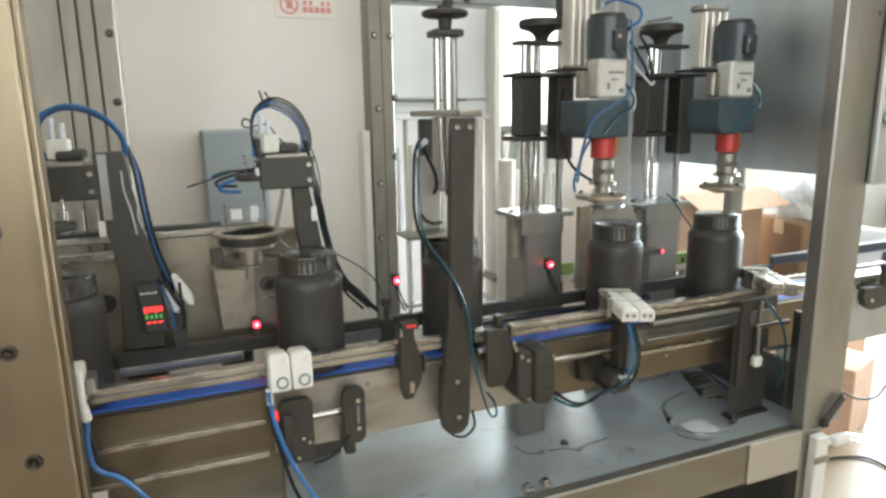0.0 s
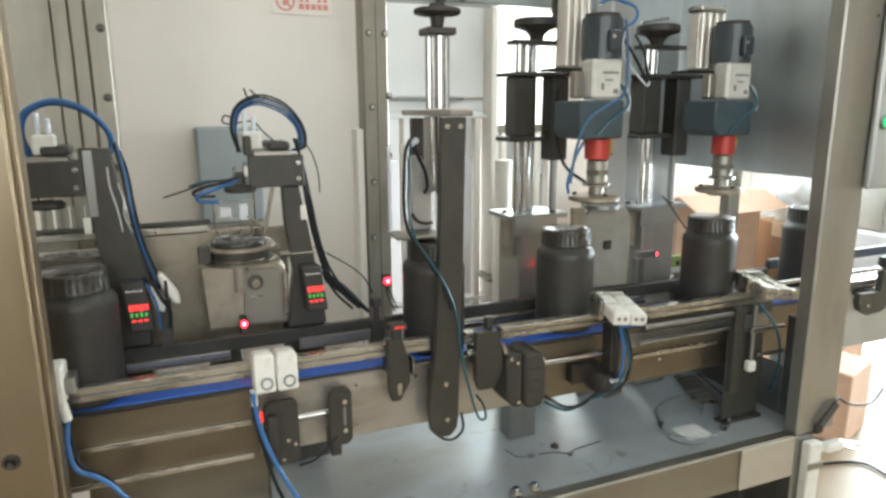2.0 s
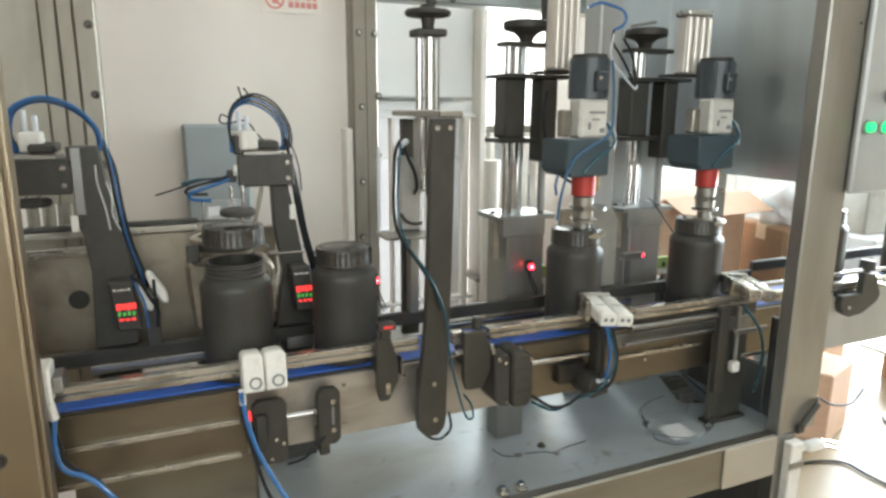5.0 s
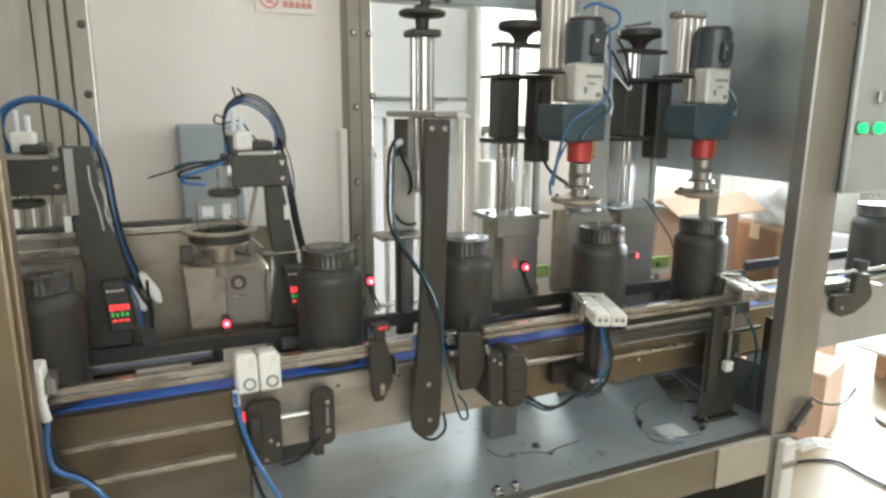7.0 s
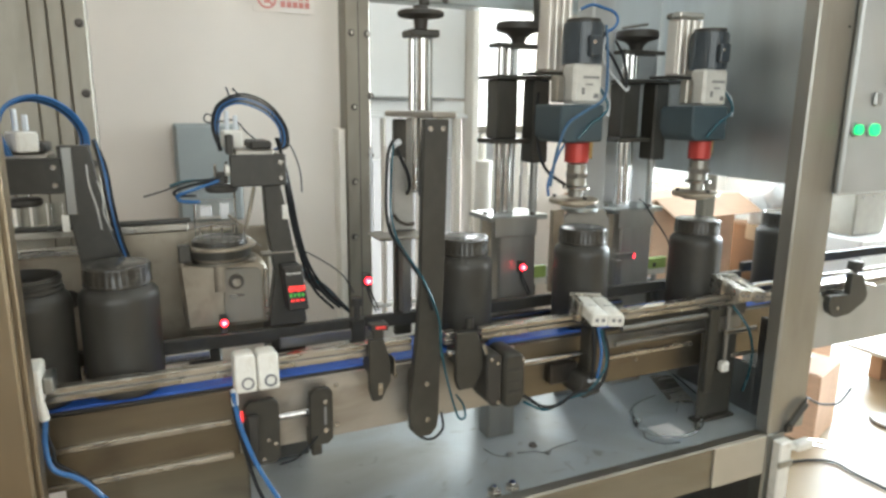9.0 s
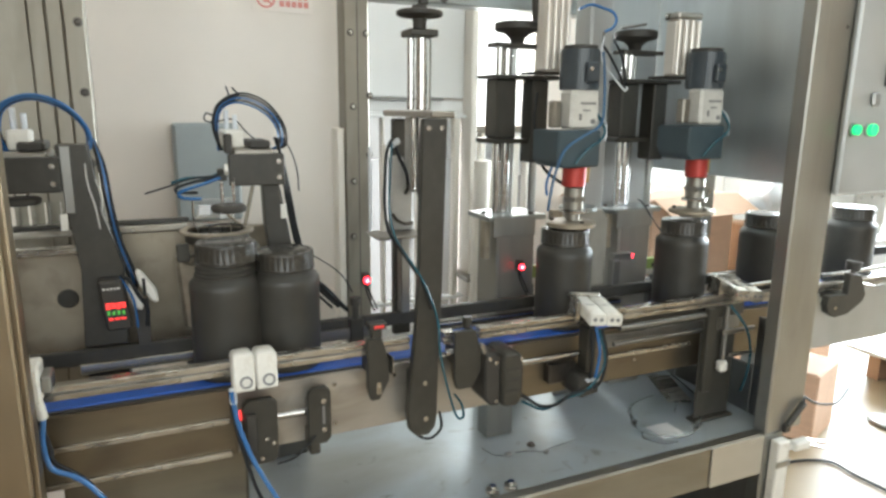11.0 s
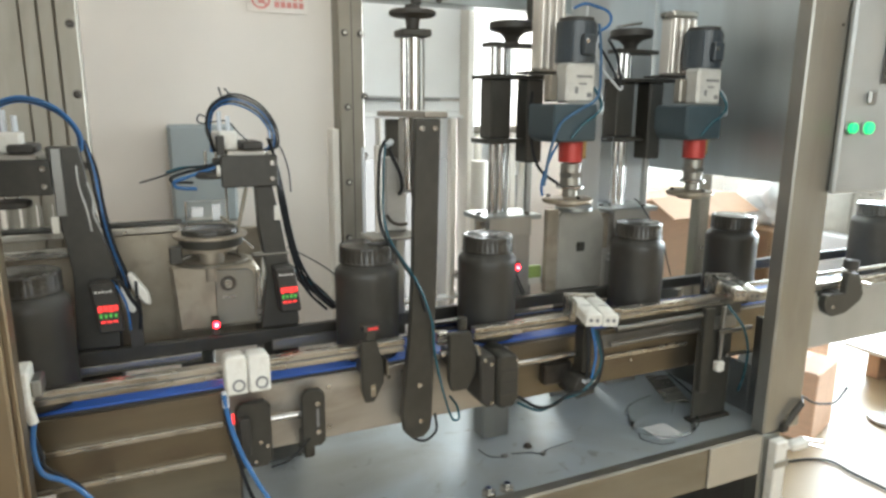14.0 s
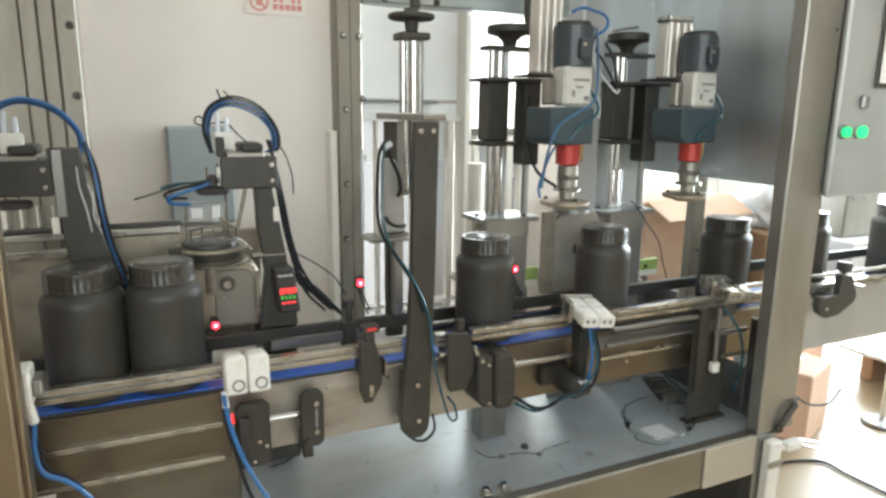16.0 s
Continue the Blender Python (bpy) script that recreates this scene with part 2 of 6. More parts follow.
def rod(bm, p, q, r, seg=16, chamfer=0.0008):
    """A round bar from p to q with closed, chamfered ends."""
    p, q = Vector(p), Vector(q)
    d = q - p
    h = d.length
    m = Matrix.Translation(p) @ d.to_track_quat("Z", "Y").to_matrix().to_4x4()
    c = min(chamfer, r * 0.4, h * 0.3)
    return lathe(bm, [(0, 0), (r - c, 0), (r, c), (r, h - c), (r - c, h), (0, h)], seg, m)


def sweep(bm, pts, r, seg=8, steps=8):
    """A round hose through the given points."""
    P = [Vector(p) for p in pts]
    P = [P[0] * 2 - P[1]] + P + [P[-1] * 2 - P[-2]]
    line = []
    for i in range(1, len(P) - 2):
        for s in range(steps):
            t = s / steps
            a, b, c, d = P[i - 1], P[i], P[i + 1], P[i + 2]
            line.append(0.5 * (2 * b + (c - a) * t + (2 * a - 5 * b + 4 * c - d) * t * t + (3 * b - a - 3 * c + d) * t ** 3))
    line.append(P[-2])
    rings, up = [], Vector((0.3, 0.9, 0.2))
    for i, p in enumerate(line):
        t = (line[min(i + 1, len(line) - 1)] - line[max(i - 1, 0)]).normalized()
        side = t.cross(up)
        if side.length < 1e-3:
            side = t.cross(Vector((1, 0, 0)))
        side.normalize()
        up = side.cross(t).normalized()
        rings.append([bm.verts.new(p + r * (side * math.cos(6.283 * k / seg) + up * math.sin(6.283 * k / seg))) for k in range(seg)])
    for a, b in zip(rings, rings[1:]):
        for k in range(seg):
            bm.faces.new((a[k], a[(k + 1) % seg], b[(k + 1) % seg], b[k]))
    bm.faces.new(rings[0])
    bm.faces.new(list(reversed(rings[-1])))
    return bm


def prism(bm, outline, y0, y1, bevel=0.0015):
    """An outline in x and z, given thickness along y."""
    a = [bm.verts.new((x, y0, z)) for x, z in outline]
    b = [bm.verts.new((x, y1, z)) for x, z in outline]
    n = len(a)
    fs = [bm.faces.new(a), bm.faces.new(list(reversed(b)))]
    for i in range(n):
        fs.append(bm.faces.new((a[i], b[i], b[(i + 1) % n], a[(i + 1) % n])))
    bmesh.ops.recalc_face_normals(bm, faces=fs)
    if bevel:
        bmesh.ops.bevel(bm, geom=list({e for f in fs for e in f.edges}), offset=bevel, segments=1, affect="EDGES", clamp_overlap=True)
    return bm


def finish(name, bm, mat, smooth=True):
    bmesh.ops.recalc_face_normals(bm, faces=bm.faces)
    me = bpy.data.meshes.new(name)
    bm.to_mesh(me)
    bm.free()
    me.materials.append(mat)
    if smooth:
        for f in me.polygons:
            f.use_smooth = True
        me.set_sharp_from_angle(angle=radians(35))
    return me


def part(name, bm, mat, parent=None, label=""):
    ob = new(name, finish(name, bm, mat))
    ob.parent = parent
    if label:
        tagged(ob, label)
    return ob


def thing(name, label, category, x=0, y=0, z=0, group="", kind=""):
    ob = new(name)
    ob.location = (x, y, z)
    return tagged(ob, label, category, group, kind)


def B():
    return bmesh.new()


def bx(name, mat, parent, x0, x1, y0, y1, z0, z1, bevel=0.002, label=""):
    return part(name, box(B(), x0, x1, y0, y1, z0, z1, bevel), mat, parent, label)


def rd(name, mat, parent, p, q, r, seg=16, label=""):
    return part(name, rod(B(), p, q, r, seg), mat, parent, label)


def hose(name, mat, parent, pts, r, label="", seg=8):
    return part(name, sweep(B(), pts, r, seg), mat, parent, label)


BOLT = finish("bolt", lathe(B(), [(0, 0.007), (0.0035, 0.007), (0.004, 0.0045), (0.0068, 0.0065), (0.0078, 0.005), (0.0078, 0.0015), (0.011, 0.0012), (0.011, 0)], 14), DARK_BOLT)
SCREW = finish("screw", lathe(B(), [(0, 0.0016), (0.002, 0.0016), (0.0024, 0.0032), (0.0042, 0.0032), (0.0048, 0.0022), (0.0048, 0)], 12), CHROME)


def fixed(mesh, name, parent, x, y, z, rx=90.0, rz=0.0, s=1.0):
    ob = new(name, mesh)
    ob.parent = parent
    ob.matrix_basis = pose(x, y, z, rx, 0, rz) @ Matrix.Diagonal((s, s, s, 1))
    return ob


def structure(name, bm, mat, label, category):
    return tagged(part(name, bm, mat), label, category, kind="structure")


# ---------------------------------------------------------------- the hall
structure("floor", box(B(), -4.1, 30, -4.1, 12, -0.1, 0, 0), FLOOR, "worn beige factory floor lit by daylight", "floor")
wn = B()
box(wn, -4.0, 0.02, 1.05, 1.15, 0, 3.6, 0)
box(wn, 0.02, 0.41, 1.05, 1.15, 0, 0.55, 0)
box(wn, 0.02, 0.41, 1.05, 1.15, 1.262, 3.6, 0)
box(wn, 0.41, 0.43, 1.05, 1.15, 0, 3.6, 0)
box(wn, 0.70, 0.95, 1.05, 1.15, 0, 3.6, 0)
box(wn, 0.43, 0.70, 1.05, 1.15, 0, 0.55, 0)
box(wn, 0.43, 0.70, 1.05, 1.15, 2.4, 3.6, 0)
structure("wall_north", wn, WALL, "cream painted partition wall behind the machine", "wall")
# west wall is out of view, brown only for its reflection in the steel
structure("wall_west", box(B(), -4.1, -4.0, -4, 5, 0, 3.6, 0), BROWN, "unseen west wall, brown to darken reflections", "wall")
structure("wall_far", box(B(), 0.95, 6.0, 5.0, 5.1, 0, 3.6, 0), PALE, "pale painted far wall of the hall", "wall")
# south wall is out of view too, its opening assumed for the rear lamp
ws = B()
box(ws, -4.0, -3.5, -4.1, -4.0, 0, 3.6, 0)
box(ws, 1.1, 6.0, -4.1, -4.0, 0, 3.6, 0)
box(ws, -3.5, 1.1, -4.1, -4.0, 0, 1.1, 0)
box(ws, -3.5, 1.1, -4.1, -4.0, 2.9, 3.6, 0)
structure("wall_south", ws, BROWN, "unseen south wall, brown to darken reflections, with an assumed opening", "wall")
we = B()
box(we, 6.0, 6.1, -4.0, -0.9, 0, 3.6, 0)
box(we, 6.0, 6.1, 3.6, 5.0, 0, 3.6, 0)
box(we, 6.0, 6.1, -0.9, 3.6, 3.2, 3.6, 0)
structure("wall_east", we, PALE, "pale wall with a wide open doorway to the yard", "wall")
structure("ceiling", box(B(), -4.1, 6.1, -4.1, 5.1, 3.6, 3.7, 0), PALE, "pale flat ceiling of the hall", "ceiling")
structure("backdrop", box(B(), 20, 20.1, -30, 30, -0.2, 14, 0), BACK_SKY, "overexposed daylight beyond the open doorway", "backdrop")
structure("backdrop_north", box(B(), -3, 0.9, 2.6, 2.64, 0.02, 3.4, 0), BACK_SKY, "overexposed daylight beyond the window", "backdrop")

win = thing("window_1", "bright window with a pale metal frame", "window", kind="structure")
for n, a in (("window_frame", (0.425, 0.445, 1.035, 1.155, 1.225, 2.4)), ("window_frame", (0.685, 0.705, 1.035, 1.155, 1.225, 2.4)), ("window_sill", (0.42, 0.71, 1.02, 1.155, 1.205, 1.23))):
    bx(n, ALU, win, *a)

# things standing against the wall
panel = thing("sheet_metal_cabinet", "pale grey sheet-metal cabinet against the wall", "cabinet", 0, 0, 0)
bx("body", PALE, panel, 0.02, 0.4045, 1.030, 1.049, 1.321, 2.1, 0.004)
bx("apron", PALE, panel, 0.02, 0.4045, 1.034, 1.049, 1.277, 1.3125, 0.002)
bx("frame", CREAM_PIPE, panel, 0.405, 0.43, 0.975, 1.045, 0.0, 2.1, 0.003)
bx("shelf_edge", STEEL_DARK, panel, 0.0, 0.32, 1.012, 1.049, 1.313, 1.320, 0.001)
bx("lower_shelf", PALE, panel, 0.0, 0.404, 1.030, 1.049, 1.262, 1.276, 0.002)
bx("side_panel", PALE, panel, 0.0, 0.0195, 1.028, 1.049, 0.0, 2.1, 0.003)
bx("kick_plate", PALE, panel, 0.02, 0.405, 1.0, 1.045, 0.0, 0.55, 0.003)
for z in (0.62, 1.255):
    bx("glazing_bar", PALE, panel, 0.02, 0.405, 1.005, 1.045, z, z + 0.012, 0.002)
for x, w in ((0.10, 0.012), (0.225, 0.03), (0.30, 0.014), (0.36, 0.022)):
    bx("glazing_bar", CREAM_PIPE, panel, x, x + w, 1.008, 1.04, 0.55, 1.262, 0.004)
bx("crumpled_film", THIN_FILM, panel, 0.03, 0.40, 1.046, 1.052, 1.12, 1.255, 0.002, "crumpled pale film behind the glass")
# assumed glazing, added so the overexposed wall behind the gantry shines
pane = bx("brightening_pane", FROST, panel, 0.02, 0.405, 1.06, 1.066, 0.55, 1.262, 0.001, "frosted pane added to brighten the wall behind the gantry")
pane.visible_shadow = False
# second added pane, for the bright strip below the window
pane = bx("brightening_pane", FROST, panel, 0.432, 0.698, 1.06, 1.066, 0.552, 1.204, 0.001, "frosted pane added to brighten the wall behind the gantry")
pane.visible_shadow = False
for x, w in ((0.47, 0.018), (0.53, 0.010), (0.60, 0.026), (0.655, 0.012)):
    bx("glazing_bar", CREAM_PIPE, panel, x, x + w, 1.02, 1.058, 0.552, 1.204, 0.004)
bx("crumpled_film", THIN_FILM, panel, 0.435, 0.695, 1.050, 1.056, 1.05, 1.203, 0.002, "crumpled pale film behind the glass")
pipe = thing("wall_pipe", "cream plastic pipe rising along the wall", "pipe", 0.415, 1.0, 0)
rd("pipe", CREAM_PIPE, pipe, (0, -0.06, 0.0), (0, -0.10, 1.12), 0.028, 20)
rd("pipe", CREAM_PIPE, pipe, (0.07, -0.03, 0.0), (0.07, -0.03, 1.08), 0.016, 16)
bx("clamp", ALU, pipe, -0.04, 0.1, -0.08, 0.05, 0.70, 0.715)

cbox = thing("control_box", "blue-grey metal control box fixed to the wall", "control box", 0, 0, 0)
bx("body", BOX_BLUE, cbox, -0.53, -0.35, 0.98, 1.05, 0.955, 1.238, 0.006)
bx("door", BOX_BLUE, cbox, -0.525, -0.355, 0.972, 0.979, 0.96, 1.233, 0.003)
sign = thing("warning_sign", "white wall sign printed in faded red", "sign", 0, 1.0497, 0.012)
bx("plate", WALL, sign, -0.285, -0.105, -0.0039, -0.0002, 1.552, 1.70, 0)
sp = B()
for i in range(5):
    box(sp, -0.205 + 0.018 * i, -0.191 + 0.018 * i, -0.0055, -0.004, 1.567, 1.583, 0)
    if i != 2:
        box(sp, -0.203 + 0.018 * i, -0.193 + 0.018 * i, -0.0055, -0.004, 1.588, 1.600, 0)
part("lettering", sp, RED_PRINT, sign)
ring = B()
lathe(ring, [(0.022, 0), (0.028, 0), (0.028, 0.0015), (0.022, 0.0015), (0.022, 0)], 28, pose(-0.245, -0.004, 1.588, 90, 0, 0))
box(ring, -0.022, 0.022, -0.0015, 0.0, -0.003, 0.003, 0, pose(-0.245, -0.004, 1.588, 0, 45, 0))
box(ring, -0.008, 0.010, -0.001, 0.0, -0.012, 0.012, 0, pose(-0.245, -0.004, 1.588))
part("symbol", ring, RED_PRINT, sign)

# ---------------------------------------------------------------- machine frame
fr = thing("machine_frame", "brushed stainless steel frame of a jar capping machine", "machine frame")
FY = -0.20
bx("post", STEEL_WARM, fr, 0.495, 0.597, FY, FY + 0.032, 0.652, 2.1, 0.003)
bx("leg", STEEL, fr, 0.495, 0.548, FY, FY + 0.032, 0.0, 0.6515, 0.003)
bx("post", GOLD_STEEL, fr, -0.87, -0.754, FY, FY + 0.014, 0.0, 2.1, 0.003)
bx("post_flange", GOLD_STEEL, fr, -0.762, -0.748, FY + 0.015, FY + 0.05, 0.0, 2.1, 0.002)
bx("seam", DARK_BOLT, fr, -0.1475, -0.1455, 0.4538, 0.4549, 0.65, 2.1, 0.0003)
bx("post", BACK, fr, -0.178, -0.119, 0.455, 0.51, 0.65, 2.1, 0.003)
bx("post_flange", CREAM_PIPE, fr, -0.196, -0.179, 0.462, 0.51, 0.65, 1.24, 0.002)
bx("post", BACK, fr, -0.728, -0.690, 0.475, 0.53, 0.65, 2.1, 0.003)
bx("post_flange", BACK, fr, -0.757, -0.7285, 0.479, 0.53, 0.65, 2.1, 0.003)
bx("post_flange", BACK, fr, -0.788, -0.7575, 0.483, 0.53, 0.65, 2.1, 0.003)
bx("back_sheet", BACK, fr, -0.87, -0.7885, 0.487, 0.51, 0.65, 2.1, 0.002)
bx("beam", BEAM, fr, -0.754, 0.4945, FY + 0.004, FY + 0.03, 0.565, 0.652, 0.003)
bx("cover_patch", PATCH, fr, 0.355, 0.4940, FY + 0.0, FY + 0.0039, 0.566, 0.650, 0.001, "pale protective film left on the beam")
bx("base_plate", BASE, fr, -0.75, 0.60, FY + 0.031, 0.52, 0.640, 0.648, 0.002)
bx("beam", STEEL_H, fr, -0.754, 0.60, 0.521, 0.55, 0.565, 0.652, 0.003)
bx("leg", STEEL, fr, 0.5455, 0.60, 0.49, 0.519, 0.0, 0.64, 0.003)
bx("leg", STEEL, fr, -0.80, -0.755, 0.49, 0.55, 0.0, 0.64, 0.003)
# back and side sheets are added to keep door light out of the base
bx("shade_back", STEEL_DARK, fr, -0.754, 0.544, 0.491, 0.520, 0.0, 0.564, 0.002)
bx("shade_side", STEEL_DARK, fr, 0.530, 0.544, -0.165, 0.489, 0.0, 0.639, 0.002)
bx("lower_floor", STEEL_DARK, fr, -0.75, 0.529, -0.16, 0.489, 0.10, 0.11, 0.002)
bx("top_beam", STEEL_H, fr, -0.118, 0.56, 0.44, 0.50, 1.526, 1.60, 0.003)
for x in (-0.068, 0.061):
    fixed(BOLT, "bolt", fr, x, 0.44, 1.536, s=0.8)
# side panel with the opening for the conveyor
sd = B()
box(sd, 0.548, 0.556, -0.165, 0.385, 1.149, 2.1, 0.001)
box(sd, 0.548, 0.556, -0.167, -0.147, 0.66, 1.148, 0.001)
part("side_panel", sd, PANEL, fr, "dull steel side panel with an opening, haze in its colour")
sd = B()
box(sd, 0.548, 0.556, -0.146, -0.11, 0.649, 0.868, 0.001)
box(sd, 0.548, 0.556, 0.11, 0.50, 0.649, 0.868, 0.001)
box(sd, 0.548, 0.556, -0.109, 0.109, 0.649, 0.755, 0.001)
part("lower_panel", sd, STEEL_DARK, fr, "dark dull steel lower side panel")
bx("post", STEEL_DARK, fr, 0.546, 0.575, 0.39, 0.42, 1.149, 2.1, 0.002)
for x, z in ((-0.163, 1.452), (-0.126, 1.451), (-0.159, 1.289), (-0.119, 1.314), (-0.121, 1.178), (-0.160, 1.117), (-0.163, 0.985), (-0.163, 1.62), (-0.126, 1.62)):
    fixed(BOLT, "bolt", fr, x, 0.455, z, s=0.72)
    rd("bolt_head", RAIL, fr, (x, 0.4505, z), (x, 0.4485, z), 0.0042, 6)
for z in (1.443, 1.310, 1.17, 1.58):
    fixed(BOLT, "bolt", fr, -0.703, 0.475, z, s=0.8)
for x, z in ((-0.803, 1.023), (-0.795, 0.886), (-0.80, 1.16), (-0.79, 0.75)):
    fixed(BOLT, "bolt", fr, x, FY, z, s=0.9)
for x, y in ((0.04, -0.045), (0.33, 0.28), (-0.3, 0.3)):
    fixed(BOLT, "bolt", fr, x, y, 0.648, 0, s=0.8)
for x in (-0.106, -0.071):
    rd("adjusting_bolt", RAIL, fr, (x, FY + 0.042, 0.648), (x, FY + 0.042, 0.655), 0.013, 6)
    rd("bolt_tip", CHROME, fr, (x, FY + 0.042, 0.6552), (x, FY + 0.042, 0.662), 0.006, 12)

# ---------------------------------------------------------------- conveyor
cv = thing("conveyor", "aluminium jar conveyor with a blue belt", "conveyor")
XL, XR = -1.7, 1.75
bx("side_profile", PROFILE, cv, -0.0195, 0.658, -0.065, -0.057, 0.762, 0.868, 0.001)
bx("side_plate", SIDE, cv, -0.505, -0.020, -0.065, -0.057, 0.762, 0.868, 0.001)
bx("side_plate", CABINET, cv, 0.6585, XR, -0.066, -0.057, 0.745, 0.880, 0.001, "pale outlet side plate")
bx("side_plate", ALU, cv, XL, XR, 0.057, 0.065, 0.762, 0.868, 0.001)
bx("side_profile", PROFILE, cv, XL, -0.5055, -0.065, -0.057, 0.762, 0.868, 0.001)
bx("profile_rib", RAIL, cv, XL, -0.515, -0.0735, -0.0655, 0.817, 0.825, 0.001)
bx("profile_rib", RAIL, cv, 0.19, 0.40, -0.0735, -0.0655, 0.812, 0.820, 0.001)
bx("profile_rib", STEEL_DARK, cv, 0.17, 0.54, -0.071, -0.0655, 0.835, 0.862, 0.001)
bx("profile_rib", RAIL, cv, XL, -0.515, -0.0735, -0.0655, 0.762, 0.770, 0.001)
bx("wear_strip", BLACK_MATT, cv, XL, XR, -0.0565, -0.050, 0.845, 0.8705, 0.001)
bx("wear_strip", BLACK_MATT, cv, XL, XR, 0.050, 0.0565, 0.845, 0.8705, 0.001)
bx("belt", BELT, cv, XL, XR, -0.0495, 0.0495, 0.845, 0.872, 0.003)
bx("return_belt", BELT, cv, XL, XR, -0.044, 0.044, 0.775, 0.790, 0.002)


def guide(x0, x1, z=0.902):
    bx("guide_rail", RAIL, cv, x0, x1, -0.094, -0.078, z, z + 0.0085, 0.001)
    bx("guide_rail", STEEL_DARK, cv, x0, x1, -0.091, -0.078, z + 0.0086, z + 0.0125, 0.0005)
    bx("guide_rail", RAIL, cv, x0, x1, -0.096, -0.078, z + 0.0126, z + 0.021, 0.001)


guide(-0.755, -0.232)
guide(-0.172, -0.152)
guide(-0.105, 0.2045)
guide(0.205, 0.52, 0.898)
guide(0.55, XR, 0.892)

rd("guide_rod", CHROME, cv, (-0.172, -0.100, 0.889), (-0.135, -0.100, 0.889), 0.006)
rd("guide_rod", STEEL_DARK, cv, (0.19, -0.10, 0.885), (0.42, -0.10, 0.885), 0.006)
rd("guide_rod", STEEL_DARK, cv, (0.19, -0.085, 0.848), (0.42, -0.085, 0.848), 0.005)

rd("guide_rod", CHROME, cv, (0.45, -0.085, 0.93), (XR, -0.085, 0.93), 0.005)
bx("rear_guide_rail", BLACK, cv, XL, 0.70, 0.079, 0.092, 0.884, 0.909, 0.002)
bx("rear_guide_rail", BLACK, cv, 0.7005, XR, 0.079, 0.092, 0.905, 0.929, 0.002)
bx("rear_strip", RAIL, cv, -0.72, -0.53, 0.070, 0.0785, 0.872, 0.888, 0.001)
bx("rear_strip", ALU, cv, -0.415, -0.25, 0.070, 0.0785, 0.872, 0.892, 0.001)
bx("rear_strip", CHROME, cv, -0.14, 0.33, 0.066, 0.078, 0.866, 0.880, 0.001)
rd("guide_rod", CHROME, cv, (-0.455, -0.085, 0.822), (-0.40, -0.085, 0.822), 0.006)
rd("guide_rod", CHROME, cv, (-0.036, -0.095, 0.847), (0.105, -0.095, 0.847), 0.006)
for x in (0.68, 1.68):
    bx("leg", STEEL_DARK, cv, x - 0.02, x + 0.02, -0.02, 0.02, 0.0, 0.762, 0.003)
bx("leg", STEEL_DARK, cv, -0.03, 0.03, 0.01, 0.05, 0.648, 0.762, 0.003)
bx("leg", STEEL_DARK, cv, -1.4, -1.36, 0.0, 0.04, 0.0, 0.762, 0.003)
bx("drive_housing", PROFILE, cv, -0.745, -0.49, -0.045, 0.09, 0.6485, 0.7615, 0.004)
bx("support_plate", BLACK, cv, 0.405, 0.50, -0.098, -0.09, 0.6565, 0.845, 0.003)
bx("support_post", BLACK, cv, 0.405, 0.43, -0.112, -0.0985, 0.72, 0.90, 0.002)
bx("rail_skirt", BLACK, cv, 0.215, 0.54, -0.0775, -0.0740, 0.866, 0.898, 0.001)
bx("support_foot", BLACK, cv, 0.400, 0.505, -0.108, -0.080, 0.649, 0.6562, 0.002)
rd("hanger", STEEL_DARK, cv, (0.452, -0.112, 0.786), (0.452, -0.112, 0.90), 0.005)
bx("hanger_foot", WHITE, cv, 0.441, 0.461, -0.122, -0.104, 0.762, 0.785, 0.004)
bx("hanger_arm", ALU, cv, 0.435, 0.525, -0.124, -0.118, 0.846, 0.856, 0.002)
bx("hanger_arm", ALU, cv, 0.460, 0.53, -0.124, -0.118, 0.794, 0.802, 0.002)
hose("hanger_cable", TUBE_TEAL, cv, [(0.452, -0.12, 0.905), (0.478, -0.126, 0.875), (0.500, -0.127, 0.845), (0.520, -0.122, 0.795), (0.527, -0.112, 0.74), (0.530, -0.10, 0.70)], 0.0028)
for x, z in ((-0.352, 0.85), (-0.352, 0.782), (-0.09, 0.795), (-0.25, 0.85), (0.06, 0.79), (0.26, 0.80)):
    fixed(SCREW, "screw", cv, x, -0.065, z, s=0.8)

# clear catch tray and loose cable on the base plate
tray = thing("clear_tray", "curled clear plastic tray lying on the base plate", "tray", 0.34, -0.085, 0.648)
tr = B()
rings = []
for k in range(29):
    a = 0.35 + 5.2 * k / 28
    ca, sa = math.cos(a), math.sin(a)
    w = 1 + 0.06 * math.sin(3 * a)
    rings.append([tr.verts.new((0.075 * w * f * ca - 0.02 * sa * f, 0.060 * w * f * sa + 0.02 * ca * f, h)) for f, h in ((0.80, 0.001), (0.94, 0.008), (1.0, 0.026 + 0.012 * sa), (1.02, 0.030 + 0.012 * sa), (0.96, 0.010), (0.82, 0.0035))])
for p, q in zip(rings, rings[1:]):
    for k in range(6):
        tr.faces.new((p[k], q[k], q[(k + 1) % 6], p[(k + 1) % 6]))
tr.faces.new(rings[0])
tr.faces.new(list(reversed(rings[-1])))
part("curl", tr, CLEAR, tray)
bx("white_patch", FILM, tray, -0.045, 0.012, -0.045, 0.008, 0.0012, 0.0022, 0.0003)
hose("rim", TUBE_BLACK, tray, [(-0.075, 0.0, 0.022), (-0.066, 0.04, 0.026), (-0.025, 0.058, 0.034), (0.02, 0.062, 0.038)], 0.0008)
